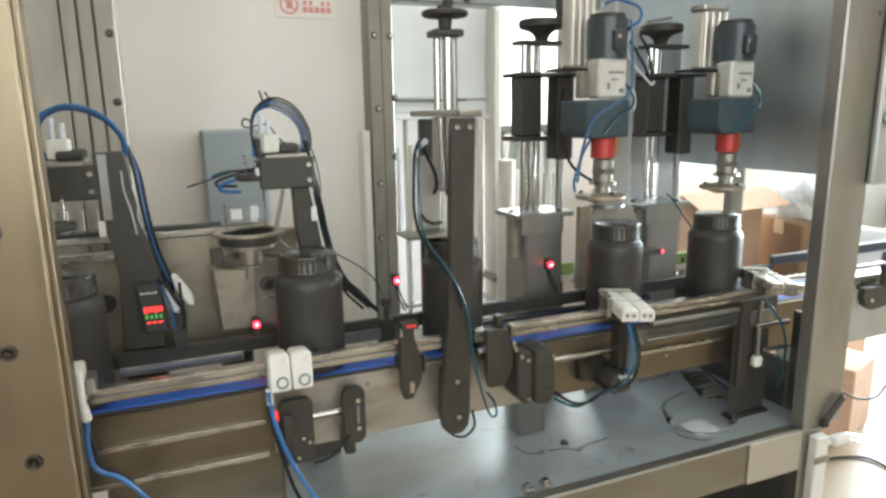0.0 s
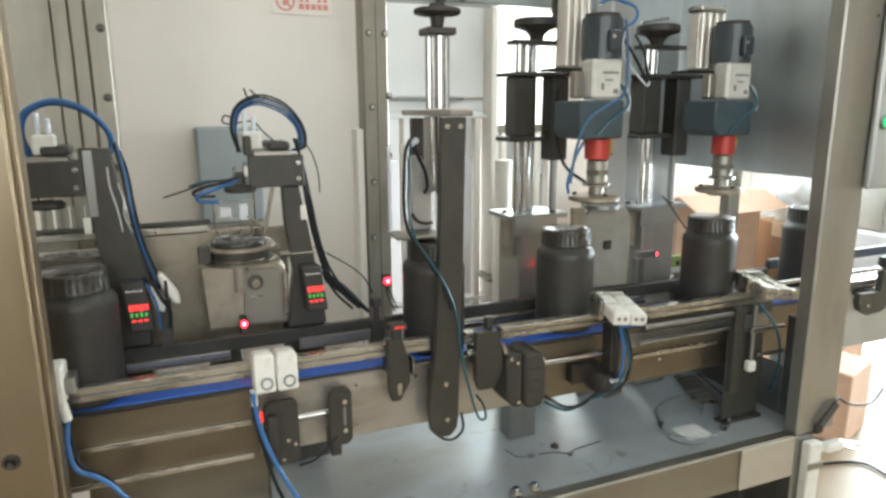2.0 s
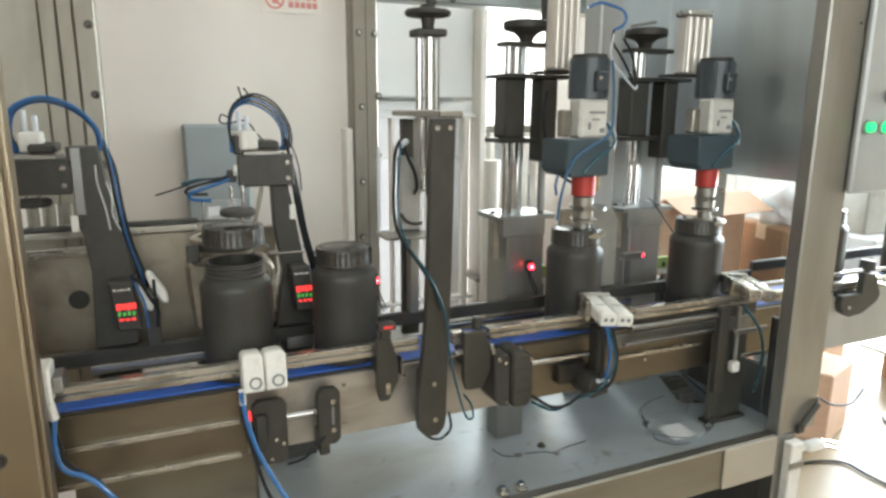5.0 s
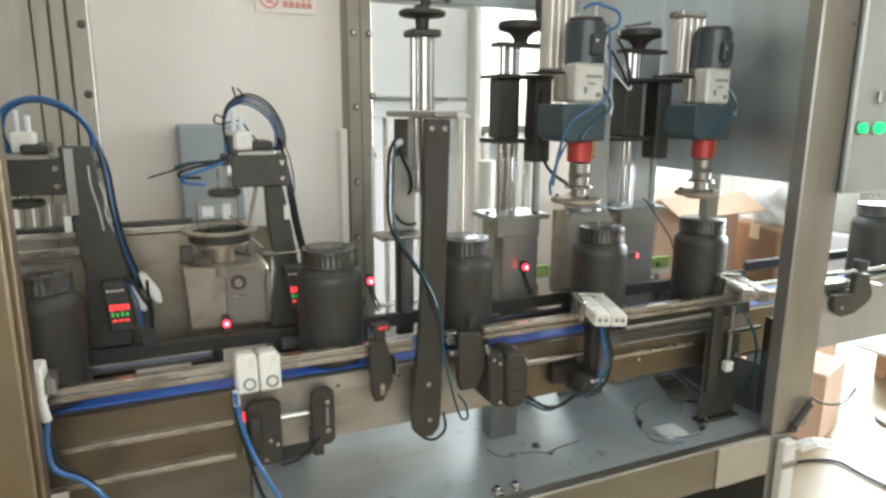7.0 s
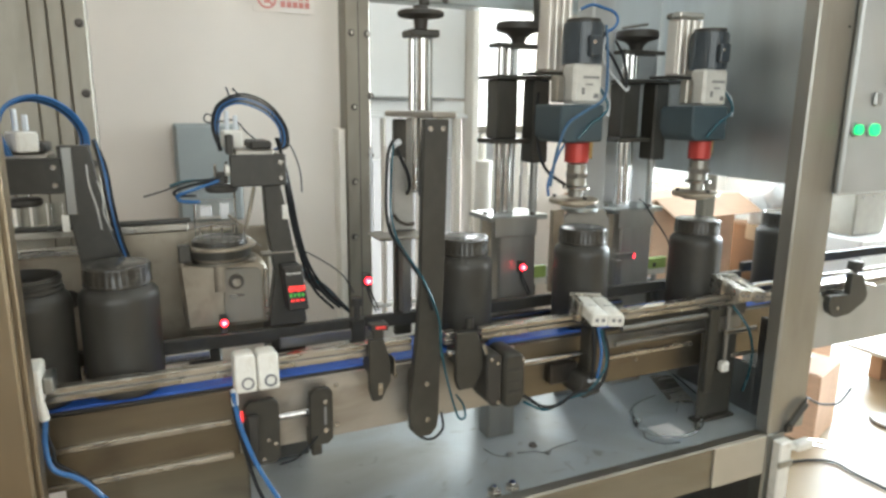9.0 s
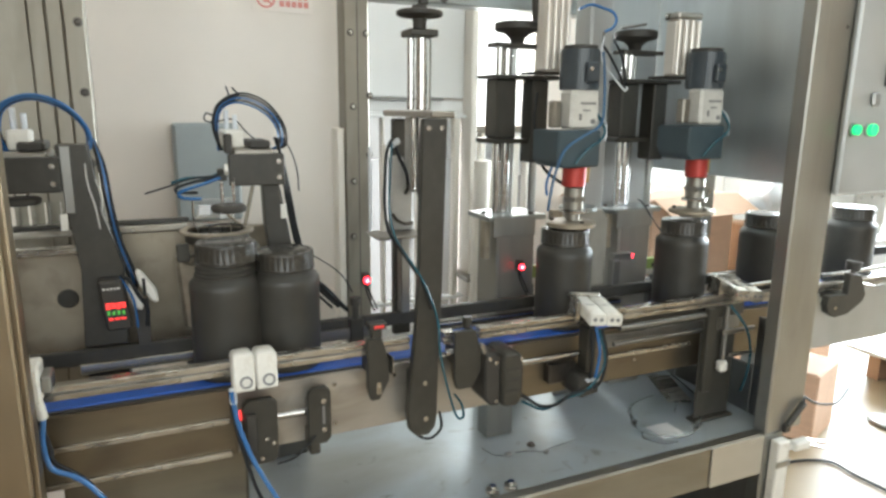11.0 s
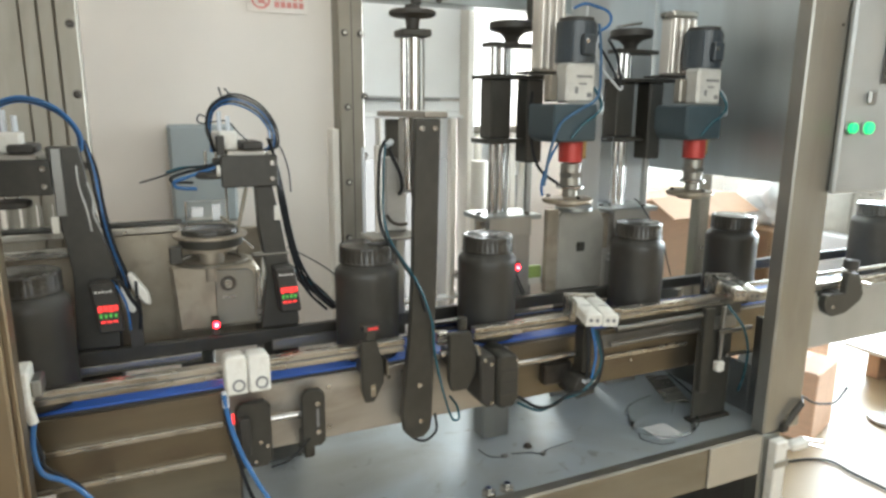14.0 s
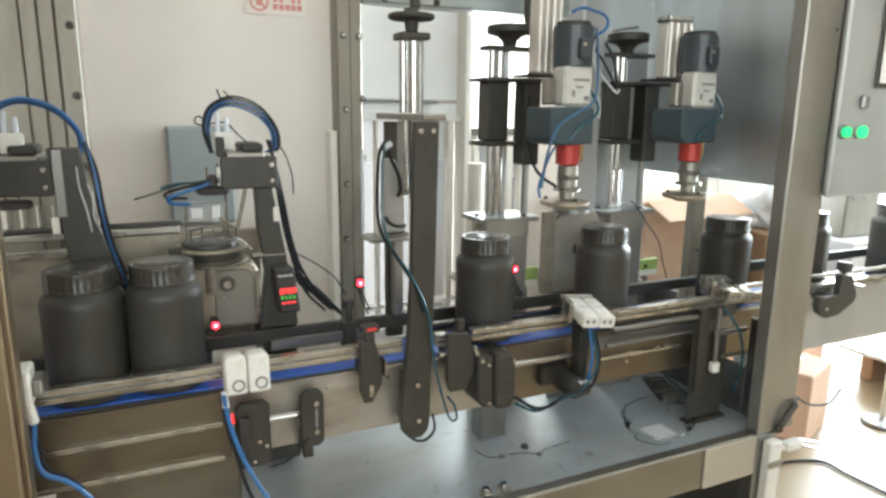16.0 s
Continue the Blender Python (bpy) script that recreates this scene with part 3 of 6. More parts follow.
hose("rim", TUBE_BLACK, tray, [(-0.07, -0.01, 0.004), (-0.08, -0.03, 0.003), (-0.06, -0.06, 0.003), (-0.03, -0.068, 0.004)], 0.0008)
mat_strip = thing("offcut_strip", "pale steel offcut lying on the base plate", "strip", 0.480, 0.055, 0.6482)
st = B()
box(st, -0.075, 0.075, -0.028, 0.028, 0.0, 0.002, 0.0006, pose(0, 0, 0, 0, 0, 66))
part("strip", st, RAIL, mat_strip)
hose("edge_wire", TUBE_BLACK, mat_strip, [(0.062, 0.060, 0.003), (0.052, 0.02, 0.003), (0.036, -0.03, 0.003), (0.02, -0.085, 0.003)], 0.0020)
lc_ = thing("loose_lead", "thin dark lead lying on the base plate", "cable", 0, 0, 0.6482)
hose("lead", TUBE_BLACK, lc_, [(0.13, -0.065, 0.0018), (0.08, -0.07, 0.0018), (0.045, -0.078, 0.0018), (0.03, -0.068, 0.0018), (-0.005, -0.06, 0.0018)], 0.0007)
hose("lead", TUBE_BLACK, lc_, [(-0.055, -0.02, 0.0018), (-0.048, -0.05, 0.0018), (-0.03, -0.062, 0.0018)], 0.0007)
for k, (x, y) in enumerate(((-0.02, -0.062), (0.052, -0.082))):
    sc = thing("metal_scrap", "small dark metal scrap on the base plate", "scrap", x, y, 0.6482, "scraps on the base plate")
    part("chip", box(B(), -0.007, 0.006, -0.004, 0.005, 0.0, 0.005, 0.0015, pose(0, 0, 0, 0, 0, 35 * k)), STEEL_DARK, sc)

# ---------------------------------------------------------------- brackets and sensors along the front
def clip_bracket(name, label, x, z0, z1, w, y0=-0.135, screws=True, hexed=False):
    t = thing(name, label, "bracket", x, 0, 0, "brackets along the conveyor")
    if hexed:
        o = [(-w / 2, z1), (w / 2 - 0.012, z1), (w / 2, z1 - 0.04), (w / 2, z0 + 0.03), (w / 2 - 0.016, z0), (-w / 2 + 0.006, z0), (-w / 2, z0 + 0.02)]
    else:
        c = 0.008
        o = [(-w / 2 + c, z1), (w / 2 - c, z1), (w / 2, z1 - c), (w / 2, z0 + c), (w / 2 - c, z0), (-w / 2 + c, z0), (-w / 2, z0 + c), (-w / 2, z1 - c)]
    part("plate", prism(B(), o, y0, y0 + 0.012), BLACK, t)
    bx("arm", BLACK, t, -w / 2 + 0.004, w / 2 - 0.004, y0 + 0.0125, -0.0655, (z0 + z1) / 2 - 0.012, (z0 + z1) / 2 + 0.02, 0.002)
    if screws:
        fixed(SCREW, "screw", t, 0.006, y0, z1 - 0.022)
        fixed(SCREW, "screw", t, 0.006, y0, z0 + 0.025)
    return t


b1 = clip_bracket("sensor_bracket", "black sensor bracket bolted to the conveyor side", -0.477, 0.765, 0.868, 0.05, -0.118, False)
for dx, dz in ((-0.012, 0.80), (0.008, 0.805), (0.018, 0.797), (0.0, 0.775)):
    fixed(SCREW, "screw", b1, dx, -0.118, dz, s=0.75)
bx("spacer", BLACK_MATT, b1, -0.022, -0.006, -0.128, -0.119, 0.79, 0.85, 0.002)
rd("sensor_light", LED_SOFT, b1, (-0.0265, -0.112, 0.846), (-0.029, -0.112, 0.846), 0.008)
b2 = clip_bracket("rail_bracket", "black slotted bracket holding the guide rod", -0.386, 0.772, 0.866, 0.036, -0.105)
bx("slot", PRINT, b2, 0.004, 0.008, -0.1058, -0.1045, 0.805, 0.835, 0.0003)
bx("foot", BLACK, b2, -0.016, 0.0, -0.1045, -0.0655, 0.755, 0.79, 0.002)
b3 = clip_bracket("sensor_clip", "black angled clip carrying a red sensor", -0.292, 0.832, 0.935, 0.036, -0.112, False, True)
bx("slot", RAIL, b3, -0.004, 0.004, -0.113, -0.1115, 0.842, 0.862, 0.0003)
bx("sensor_stem", BLACK, b3, -0.010, 0.006, -0.112, -0.100, 0.9355, 0.950, 0.001)
bx("sensor", BLACK_MATT, b3, -0.016, 0.012, -0.118, -0.098, 0.9505, 0.961, 0.001)
bx("sensor_light", LED_DIM, b3, -0.009, 0.007, -0.1195, -0.1182, 0.954, 0.9585, 0.0005)
bx("fin", CHROME, b3, 0.0185, 0.0205, -0.125, -0.10, 0.875, 0.905, 0.0005)
b4 = clip_bracket("rail_clip", "black angled clip on the conveyor side", -0.136, 0.826, 0.928, 0.050, -0.115, False, True)
rd("knob", BLACK, b4, (0.004, -0.10, 0.9285), (0.004, -0.10, 0.948), 0.008, 14)
b5 = thing("gear_motor", "small black geared motor on the conveyor side", "motor", -0.0745, -0.1, 0.836)
part("body", prism(B(), [(-0.037, 0.040), (-0.030, 0.050), (-0.012, 0.050), (-0.006, 0.044), (-0.006, -0.046), (-0.024, -0.044), (-0.034, -0.030)], -0.028, 0.034, 0.003), BLACK_MATT, b5)
part("barrel", prism(B(), [(-0.0055, 0.040), (0.002, 0.049), (0.026, 0.049), (0.036, 0.036), (0.037, -0.034), (0.028, -0.050), (0.004, -0.050), (-0.0055, -0.042)], -0.034, 0.034, 0.005), BLACK, b5)
for x, z in ((-0.028, 0.042), (-0.016, 0.034), (-0.014, -0.036), (0.030, 0.036)):
    fixed(SCREW, "screw", b5, x, -0.028 if x < 0 else -0.034, z, s=0.8)
for z in (-0.02, 0.0, 0.02):
    bx("rib", BLACK_MATT, b5, 0.002, 0.030, -0.0362, -0.0345, z - 0.003, z + 0.003, 0.0008)
rd("lever", CHROME, b5, (-0.034, -0.02, 0.050), (-0.040, -0.02, 0.068), 0.003, 10)
b6 = thing("valve_actuator", "black air actuator with cables below the rail", "actuator", 0.095, -0.105, 0.80)
part("body", prism(B(), [(-0.014, -0.010), (-0.004, 0.012), (0.033, 0.014), (0.036, -0.024), (-0.004, -0.030)], -0.02, 0.0385, 0.003), BLACK_MATT, b6)
bx("neck", BLACK, b6, 0.012, 0.032, -0.01, 0.02, 0.0145, 0.100, 0.002)
bx("slide_block", DARK_BOLT, b6, -0.048, 0.011, 0.020, 0.0392, -0.012, 0.028, 0.003)
for x in (0.006, 0.016, 0.026):
    rd("fitting", TUBE_CLEAR, b6, (x, -0.0205, 0.006), (x, -0.028, 0.006), 0.0035, 10)
hose("cable", TUBE_BLACK, b6, [(0.034, -0.02, 0.10), (0.040, -0.03, 0.05), (0.022, -0.035, 0.0), (-0.030, -0.030, -0.010), (-0.060, -0.026, -0.027), (-0.093, -0.024, -0.025), (-0.125, -0.012, -0.004)], 0.0030)
hose("cable", TUBE_TEAL, b6, [(0.028, -0.02, 0.10), (0.033, -0.034, 0.04), (0.0, -0.034, -0.005), (-0.045, -0.026, -0.02), (-0.085, -0.022, -0.034), (-0.125, -0.012, -0.016)], 0.0024)
hose("cable", TUBE_BLUE, b6, [(0.022, -0.018, 0.105), (0.024, -0.030, 0.06), (0.018, -0.030, 0.012)], 0.003)
hose("cable", TUBE_BLACK, b6, [(0.012, -0.016, 0.110), (0.010, -0.028, 0.06), (0.008, -0.028, 0.012)], 0.0032)


def valve_block(label, x, y, z, turn, n=2):
    t = thing("valve_block", label, "valve", x, y, z, "white valves along the conveyor")
    t.matrix_basis = pose(x, y, z, *turn) @ Matrix.Diagonal((1.03, 1.03, 1.03, 1))
    for i in range(n):
        o = prism(B(), [(-0.014, -0.026), (0.014, -0.026), (0.0145, 0.022), (0.011, 0.027), (-0.011, 0.027), (-0.0145, 0.022)], -0.02, 0.02, 0.0025)
        p = part("housing", o, WHITE, t)
        p.matrix_basis = pose((i - (n - 1) / 2) * 0.0302, 0, 0)
        rg = lathe(B(), [(0.006, 0), (0.0085, 0), (0.0085, 0.002), (0.006, 0.002), (0.006, 0)], 18, pose(0.002, -0.0202, -0.013, 90, 0, 0))
        part("screw_ring", rg, PRINT, p)
    rd("fitting", TUBE_CLEAR, t, (-0.03, -0.002, -0.022), (-0.03, -0.004, -0.045), 0.005, 12)
    return t


valve_block("white double valve block on the guide rail", -0.484, -0.125, 0.921, (-8, 0, 0))


def flat_block(label, mat, x, y, z, turn):
    t = thing("valve_block", label, "valve", x, y, z, "white valves along the conveyor")
    t.matrix_basis = pose(x, y, z, *turn)
    for i in range(2):
        x0 = -0.0295 + 0.030 * i
        h = part("housing", prism(B(), [(x0, 0.0), (x0 + 0.029, 0.0), (x0 + 0.029, 0.019), (x0 + 0.025, 0.023), (x0 + 0.004, 0.023), (x0, 0.019)], -0.045, 0.045, 0.002), mat, t)
        for k in range(2):
            rd("screw_ring", PRINT, h, (x0 + 0.009 + 0.011 * k, -0.0453, 0.012), (x0 + 0.009 + 0.011 * k, -0.0462, 0.012), 0.0035, 12)
        bx("groove", PRINT, h, x0 + 0.006, x0 + 0.023, -0.002, 0.0, 0.0228, 0.0235, 0.0002)
    bx("back_plate", RAIL, t, -0.040, -0.0300, 0.0, 0.046, -0.010, 0.028, 0.002)
    bx("cap_strip", RAIL, t, -0.038, 0.022, 0.0455, 0.056, 0.004, 0.027, 0.002)
    bx("foot", BLACK, t, -0.025, 0.025, 0.005, 0.040, -0.012, -0.0003, 0.002)
    return t


flat_block("white double valve block lying on the guide rail", WHITE, 0.112, -0.128, 0.926, (4, 3, -16))
flat_block("grey double valve block lying by the outlet", RAIL, 0.482, -0.105, 0.922, (4, 3, -16))
endcap = thing("end_sensor", "white plastic end sensor with a blue cable", "sensor", -0.752, -0.13, 0.944)
bx("housing", WHITE, endcap, -0.016, 0.010, -0.015, 0.03, -0.022, 0.026, 0.003)
bx("clip", STEEL, endcap, 0.0105, 0.022, -0.012, 0.025, -0.01, 0.012, 0.002)
rd("fitting", WHITE, endcap, (0.004, -0.004, -0.022), (0.008, -0.005, -0.046), 0.006, 12)
hose("cable", TUBE_BLUE, endcap, [(0.008, -0.005, -0.046), (0.005, -0.010, -0.075), (0.008, -0.010, -0.105), (0.016, -0.010, -0.118), (0.034, -0.010, -0.129), (0.054, -0.010, -0.151), (0.075, 0.0, -0.20), (0.085, 0.02, -0.29)], 0.0034)
hose("cable", TUBE_BLACK, endcap, [(0.0, 0.005, -0.046), (0.012, -0.004, -0.09), (0.015, -0.006, -0.108), (0.049, 0.0, -0.146), (0.068, 0.01, -0.20)], 0.0026)
cab = thing("air_hose", "blue and black air hoses hanging from the valve", "hose")
hose("blue_hose", TUBE_BLUE, cab, [(-0.517, -0.135, 0.895), (-0.511, -0.14, 0.85), (-0.497, -0.145, 0.80), (-0.478, -0.15, 0.755), (-0.452, -0.15, 0.70), (-0.44, -0.13, 0.652)], 0.0035)
hose("black_hose", TUBE_BLACK, cab, [(-0.519, -0.128, 0.895), (-0.515, -0.135, 0.85), (-0.505, -0.14, 0.80), (-0.49, -0.14, 0.74), (-0.47, -0.14, 0.69), (-0.46, -0.12, 0.652)], 0.0028)
hose("thin_wire", TUBE_BLACK, cab, [(-0.455, -0.12, 0.762), (-0.43, -0.125, 0.77), (-0.40, -0.11, 0.785), (-0.38, -0.09, 0.79)], 0.0016)
loop1 = thing("cable_loop", "thin black cable loop under the conveyor", "cable")
hose("loop", TUBE_BLACK, loop1, [(-0.225, -0.09, 0.775), (-0.222, -0.10, 0.752), (-0.20, -0.105, 0.743), (-0.178, -0.10, 0.755), (-0.172, -0.08, 0.775)], 0.0022)

# ---------------------------------------------------------------- press gantry over the belt
ga = thing("press_gantry", "black press gantry with chrome rods and a handwheel", "press")
part("front_column", prism(B(), [(-0.2187, 1.272), (-0.178, 1.272), (-0.183, 1.035), (-0.188, 0.90), (-0.191, 0.785), (-0.194, 0.766), (-0.205, 0.754), (-0.226, 0.754), (-0.239, 0.768), (-0.243, 0.80), (-0.2285, 0.94), (-0.2237, 1.04)], -0.112, -0.098), BLACK, ga)
for x, z in ((-0.214, 0.848), (-0.212, 0.785), (-0.210, 1.258), (-0.189, 1.258)):
    fixed(SCREW, "screw", ga, x, -0.112, z)
bx("mount", BLACK, ga, -0.228, -0.185, -0.0975, -0.0655, 0.78, 0.86, 0.002)
bx("rear_column", BLACK, ga, -0.192, -0.158, 0.094, 0.108, 0.86, 1.268, 0.002)
bx("top_plate", ALU, ga, -0.206, -0.166, -0.112, 0.108, 1.273, 1.283, 0.002)
rd("cylinder", CHROME, ga, (-0.176, 0.0, 1.284), (-0.176, 0.0, 1.40), 0.0095, 20)
rd("cylinder", CHROME, ga, (-0.190, 0.012, 1.284), (-0.190, 0.012, 1.40), 0.006, 20)
rd("cylinder", STEEL, ga, (-0.160, 0.012, 1.284), (-0.160, 0.012, 1.40), 0.006, 20)
bx("collar", BLACK, ga, -0.202, -0.152, -0.016, 0.028, 1.401, 1.412, 0.002)
wh = part("handwheel", lathe(B(), [(0, 0.016), (0.012, 0.016), (0.014, 0.007), (0.030, 0.006), (0.035, 0.008), (0.038, 0.006), (0.038, 0.001), (0.035, -0.001), (0.030, 0.002), (0.012, -0.004), (0.010, -0.02), (0, -0.02)], 36, pose(-0.178, 0.004, 1.434)), BLACK_MATT, ga)
rd("spindle", BLACK, ga, (-0.172, 0.004, 1.452), (-0.172, 0.004, 1.60), 0.009, 14)
bx("guide_block", GEAR, ga, -0.195, -0.173, 0.006, 0.03, 1.146, 1.272, 0.003)
rd("guide_rod", CHROME, ga, (-0.190, 0.0, 1.152), (-0.190, 0.0, 1.272), 0.005, 14)
rd("guide_rod", CHROME, ga, (-0.178, 0.0, 1.152), (-0.178, 0.0, 1.272), 0.004, 14)
bx("rod_stop", BLACK, ga, -0.182, -0.171, -0.006, 0.004, 1.140, 1.1515, 0.001)
bx("press_arm", ALU, ga, -0.260, -0.172, -0.02, 0.05, 1.070, 1.0755, 0.002)
rd("side_rod", CYL, ga, (-0.2335, 0.03, 1.076), (-0.2335, 0.03, 1.226), 0.0045, 12, "milky plastic guide rod")
rd("side_rod", TUBE_CLEAR, ga, (-0.254, 0.04, 1.076), (-0.254, 0.04, 1.222), 0.003, 10)
part("press_foot", prism(B(), [(-0.2183, 1.076), (-0.178, 1.076), (-0.178, 1.140), (-0.188, 1.186), (-0.198, 1.206), (-0.2183, 1.206)], 0.031, 0.05, 0.003), GEAR, ga)
hose("foot_edge", DARK_BOLT, ga, [(-0.2175, 0.0295, 1.106), (-0.208, 0.0295, 1.094), (-0.194, 0.0295, 1.088), (-0.179, 0.0295, 1.0885)], 0.003)
bx("stop_block", STEEL, ga, -0.186, -0.168, 0.07, 0.0935, 0.91, 1.055, 0.002)
hose("blue_hose", TUBE_TEAL, ga, [(-0.222, 0.01, 1.226), (-0.232, -0.015, 1.234), (-0.2405, -0.03, 1.215), (-0.243, -0.03, 1.17), (-0.2435, -0.03, 1.12), (-0.238, -0.05, 1.075), (-0.2235, -0.110, 1.032), (-0.2075, -0.122, 0.992), (-0.1956, -0.122, 0.953), (-0.192, -0.122, 0.909), (-0.182, -0.122, 0.8585), (-0.166, -0.122, 0.800), (-0.155, -0.120, 0.778), (-0.1445, -0.118, 0.779), (-0.1425, -0.105, 0.795), (-0.142, -0.076, 0.80)], 0.0020)
hose("black_hose", TUBE_BLACK, ga, [(-0.222, 0.0, 1.226), (-0.236, -0.022, 1.236), (-0.248, -0.03, 1.215), (-0.2512, -0.03, 1.17), (-0.2512, -0.03, 1.12), (-0.246, -0.04, 1.085), (-0.232, -0.08, 1.05), (-0.2165, -0.116, 1.012), (-0.206, -0.119, 0.975)], 0.0028)
hose("black_hose", TUBE_BLACK, ga, [(-0.232, -0.02, 1.232), (-0.224, -0.025, 1.208), (-0.214, -0.03, 1.183), (-0.209, -0.025, 1.160), (-0.204, 0.0, 1.146)], 0.0030)
rd("hose_fitting", TUBE_CLEAR, ga, (-0.236, -0.022, 1.228), (-0.222, -0.012, 1.234), 0.0055, 12)

# red through-beam sensors behind the belt
for x, y, z in ((-0.243, 0.10, 0.972), (0.097, 0.11, 0.965)):
    s = thing("photo_sensor", "small photo sensor with a glowing red light", "sensor", x, y, z, "red photo sensors")
    bx("housing", BLACK_MATT, s, -0.006, 0.006, 0.001, 0.018, -0.012, 0.012, 0.001)
    rd("light", LED_RED, s, (0, 0.0005, 0.0), (0, -0.004, 0.0), 0.0062, 14)
    rd("light_core", LED_CORE, s, (0, -0.0041, 0.0), (0, -0.0055, 0.0), 0.0022, 12)
    hose("wire", TUBE_BLACK, s, [(0, 0.01, -0.012), (0.004, 0.01, -0.03), (0.012, 0.0, -0.055), (0.014, -0.005, -0.06)], 0.0016)
    hose("wire", TUBE_BLACK, s, [(0.003, 0.012, -0.012), (0.010, 0.01, -0.03), (0.02, 0.0, -0.058)], 0.0016)
s = thing("photo_sensor", "small photo sensor with a glowing red light", "sensor", -0.504, 0.095, 0.9267, "red photo sensors")
bx("housing", BLACK_MATT, s, -0.006, 0.006, -0.013, 0.012, -0.0172, 0.010, 0.001)
rd("light", LED_RED, s, (0, -0.0135, 0.002), (0, -0.017, 0.002), 0.0058, 14)
rd("light_core", LED_CORE, s, (0, -0.0171, 0.002), (0, -0.0185, 0.002), 0.0022, 12)
s = thing("photo_sensor", "small photo sensor with a glowing red light", "sensor", 0.372, 0.085, 0.97, "red photo sensors")
bx("housing", STEEL, s, -0.05, 0.0, 0.005, 0.02, -0.004, 0.008, 0.001)
rd("light", LED_RED, s, (0.0005, 0.01, 0.0), (0.004, 0.008, 0.0), 0.0045, 14)
bx("bracket", STEEL_DARK, s, -0.055, -0.035, 0.0, 0.02, -0.075, -0.005, 0.002)


# ---------------------------------------------------------------- capping stations
def lift_stand(x, label):
    wx = 0.022 if x < 0.3 else 0.010
    t = thing("lift_stand", label, "lift stand", x, 0.17, 0, "lift stands behind the belt")
    bx("clamp_block", BLACK, t, -0.037, 0.010, -0.026, 0.022, 1.229, 1.346, 0.003)
    bx("clamp_block", BLACK, t, 0.036, 0.074, -0.045, 0.0, 1.180, 1.346, 0.003)
    bx("top_plate", BLACK, t, -0.05, 0.11, -0.045, 0.035, 1.3465, 1.354, 0.001)
    bx("ring_plate", BLACK, t, -0.050, 0.038, -0.035, 0.035, 1.219, 1.2285, 0.001)
    for dx, dy, r in ((-0.024, -0.012, 0.008), (0.0, 0.0, 0.0105), (0.020, 0.01, 0.007)):
        rd("guide_rod", CHROME if dx < 0.01 else STEEL, t, (dx, dy, 1.073), (dx, dy, 1.2185), r, 16)
        rd("guide_rod", CHROME if dx < 0.01 else STEEL, t, (dx, dy, 1.3545), (dx, dy, 1.408), r * 0.9, 16)
    rd("guide_rod", STEEL, t, (0.023, 0.01, 1.229), (0.023, 0.01, 1.346), 0.006, 16)
    rd("guide_rod", STEEL, t, (0.058, -0.02, 1.073), (0.058, -0.02, 1.1795), 0.008, 16)
    if x > 0.3:
        rd("lever", CHROME, t, (-0.05, -0.02, 1.460), (0.012, -0.03, 1.4705), 0.003, 10)
    bx("yoke", BLACK, t, -0.036, 0.075, -0.02, 0.02, 1.4085, 1.417, 0.001)
    part("handwheel", lathe(B(), [(0, 0), (0.013, 0), (0.016, 0.010), (0.026, 0.019), (0.044, 0.024), (0.047, 0.027), (0.047, 0.038), (0.044, 0.041), (0.020, 0.041), (0.012, 0.043), (0, 0.043)], 32, pose(wx, 0, 1.4175)), BLACK_MATT, t)
    if x < 0.3:
        rd("crank_peg", BLACK, t, (wx + 0.042, 0.0, 1.459), (wx + 0.040, 0.0, 1.515), 0.008, 14)
    bx("shelf", STEEL_H, t, -0.058, 0.078, -0.05, 0.05, 1.062, 1.0725, 0.002)
    bx("shelf_lip", STEEL_WARM, t, -0.05, 0.05, -0.054, -0.0505, 1.03, 1.070, 0.001)
    bx("stand", STEEL_WARM, t, -0.035, 0.055, -0.045, 0.045, 0.648, 1.0615, 0.004)
    bx("bracket", CHUTE, t, -0.058, -0.044, -0.03, -0.01, 0.98, 1.06, 0.002)
    fixed(BOLT, "bolt", t, -0.045, 0.0, 1.0725, 0, s=0.7)
    fixed(BOLT, "bolt", t, 0.045, -0.04, 1.0725, 0, s=0.7)
    return t


lift_stand(0.082, "black clamp lift stand with chrome rods and handwheel")
lift_stand(0.395, "black clamp lift stand with chrome rods and handwheel")


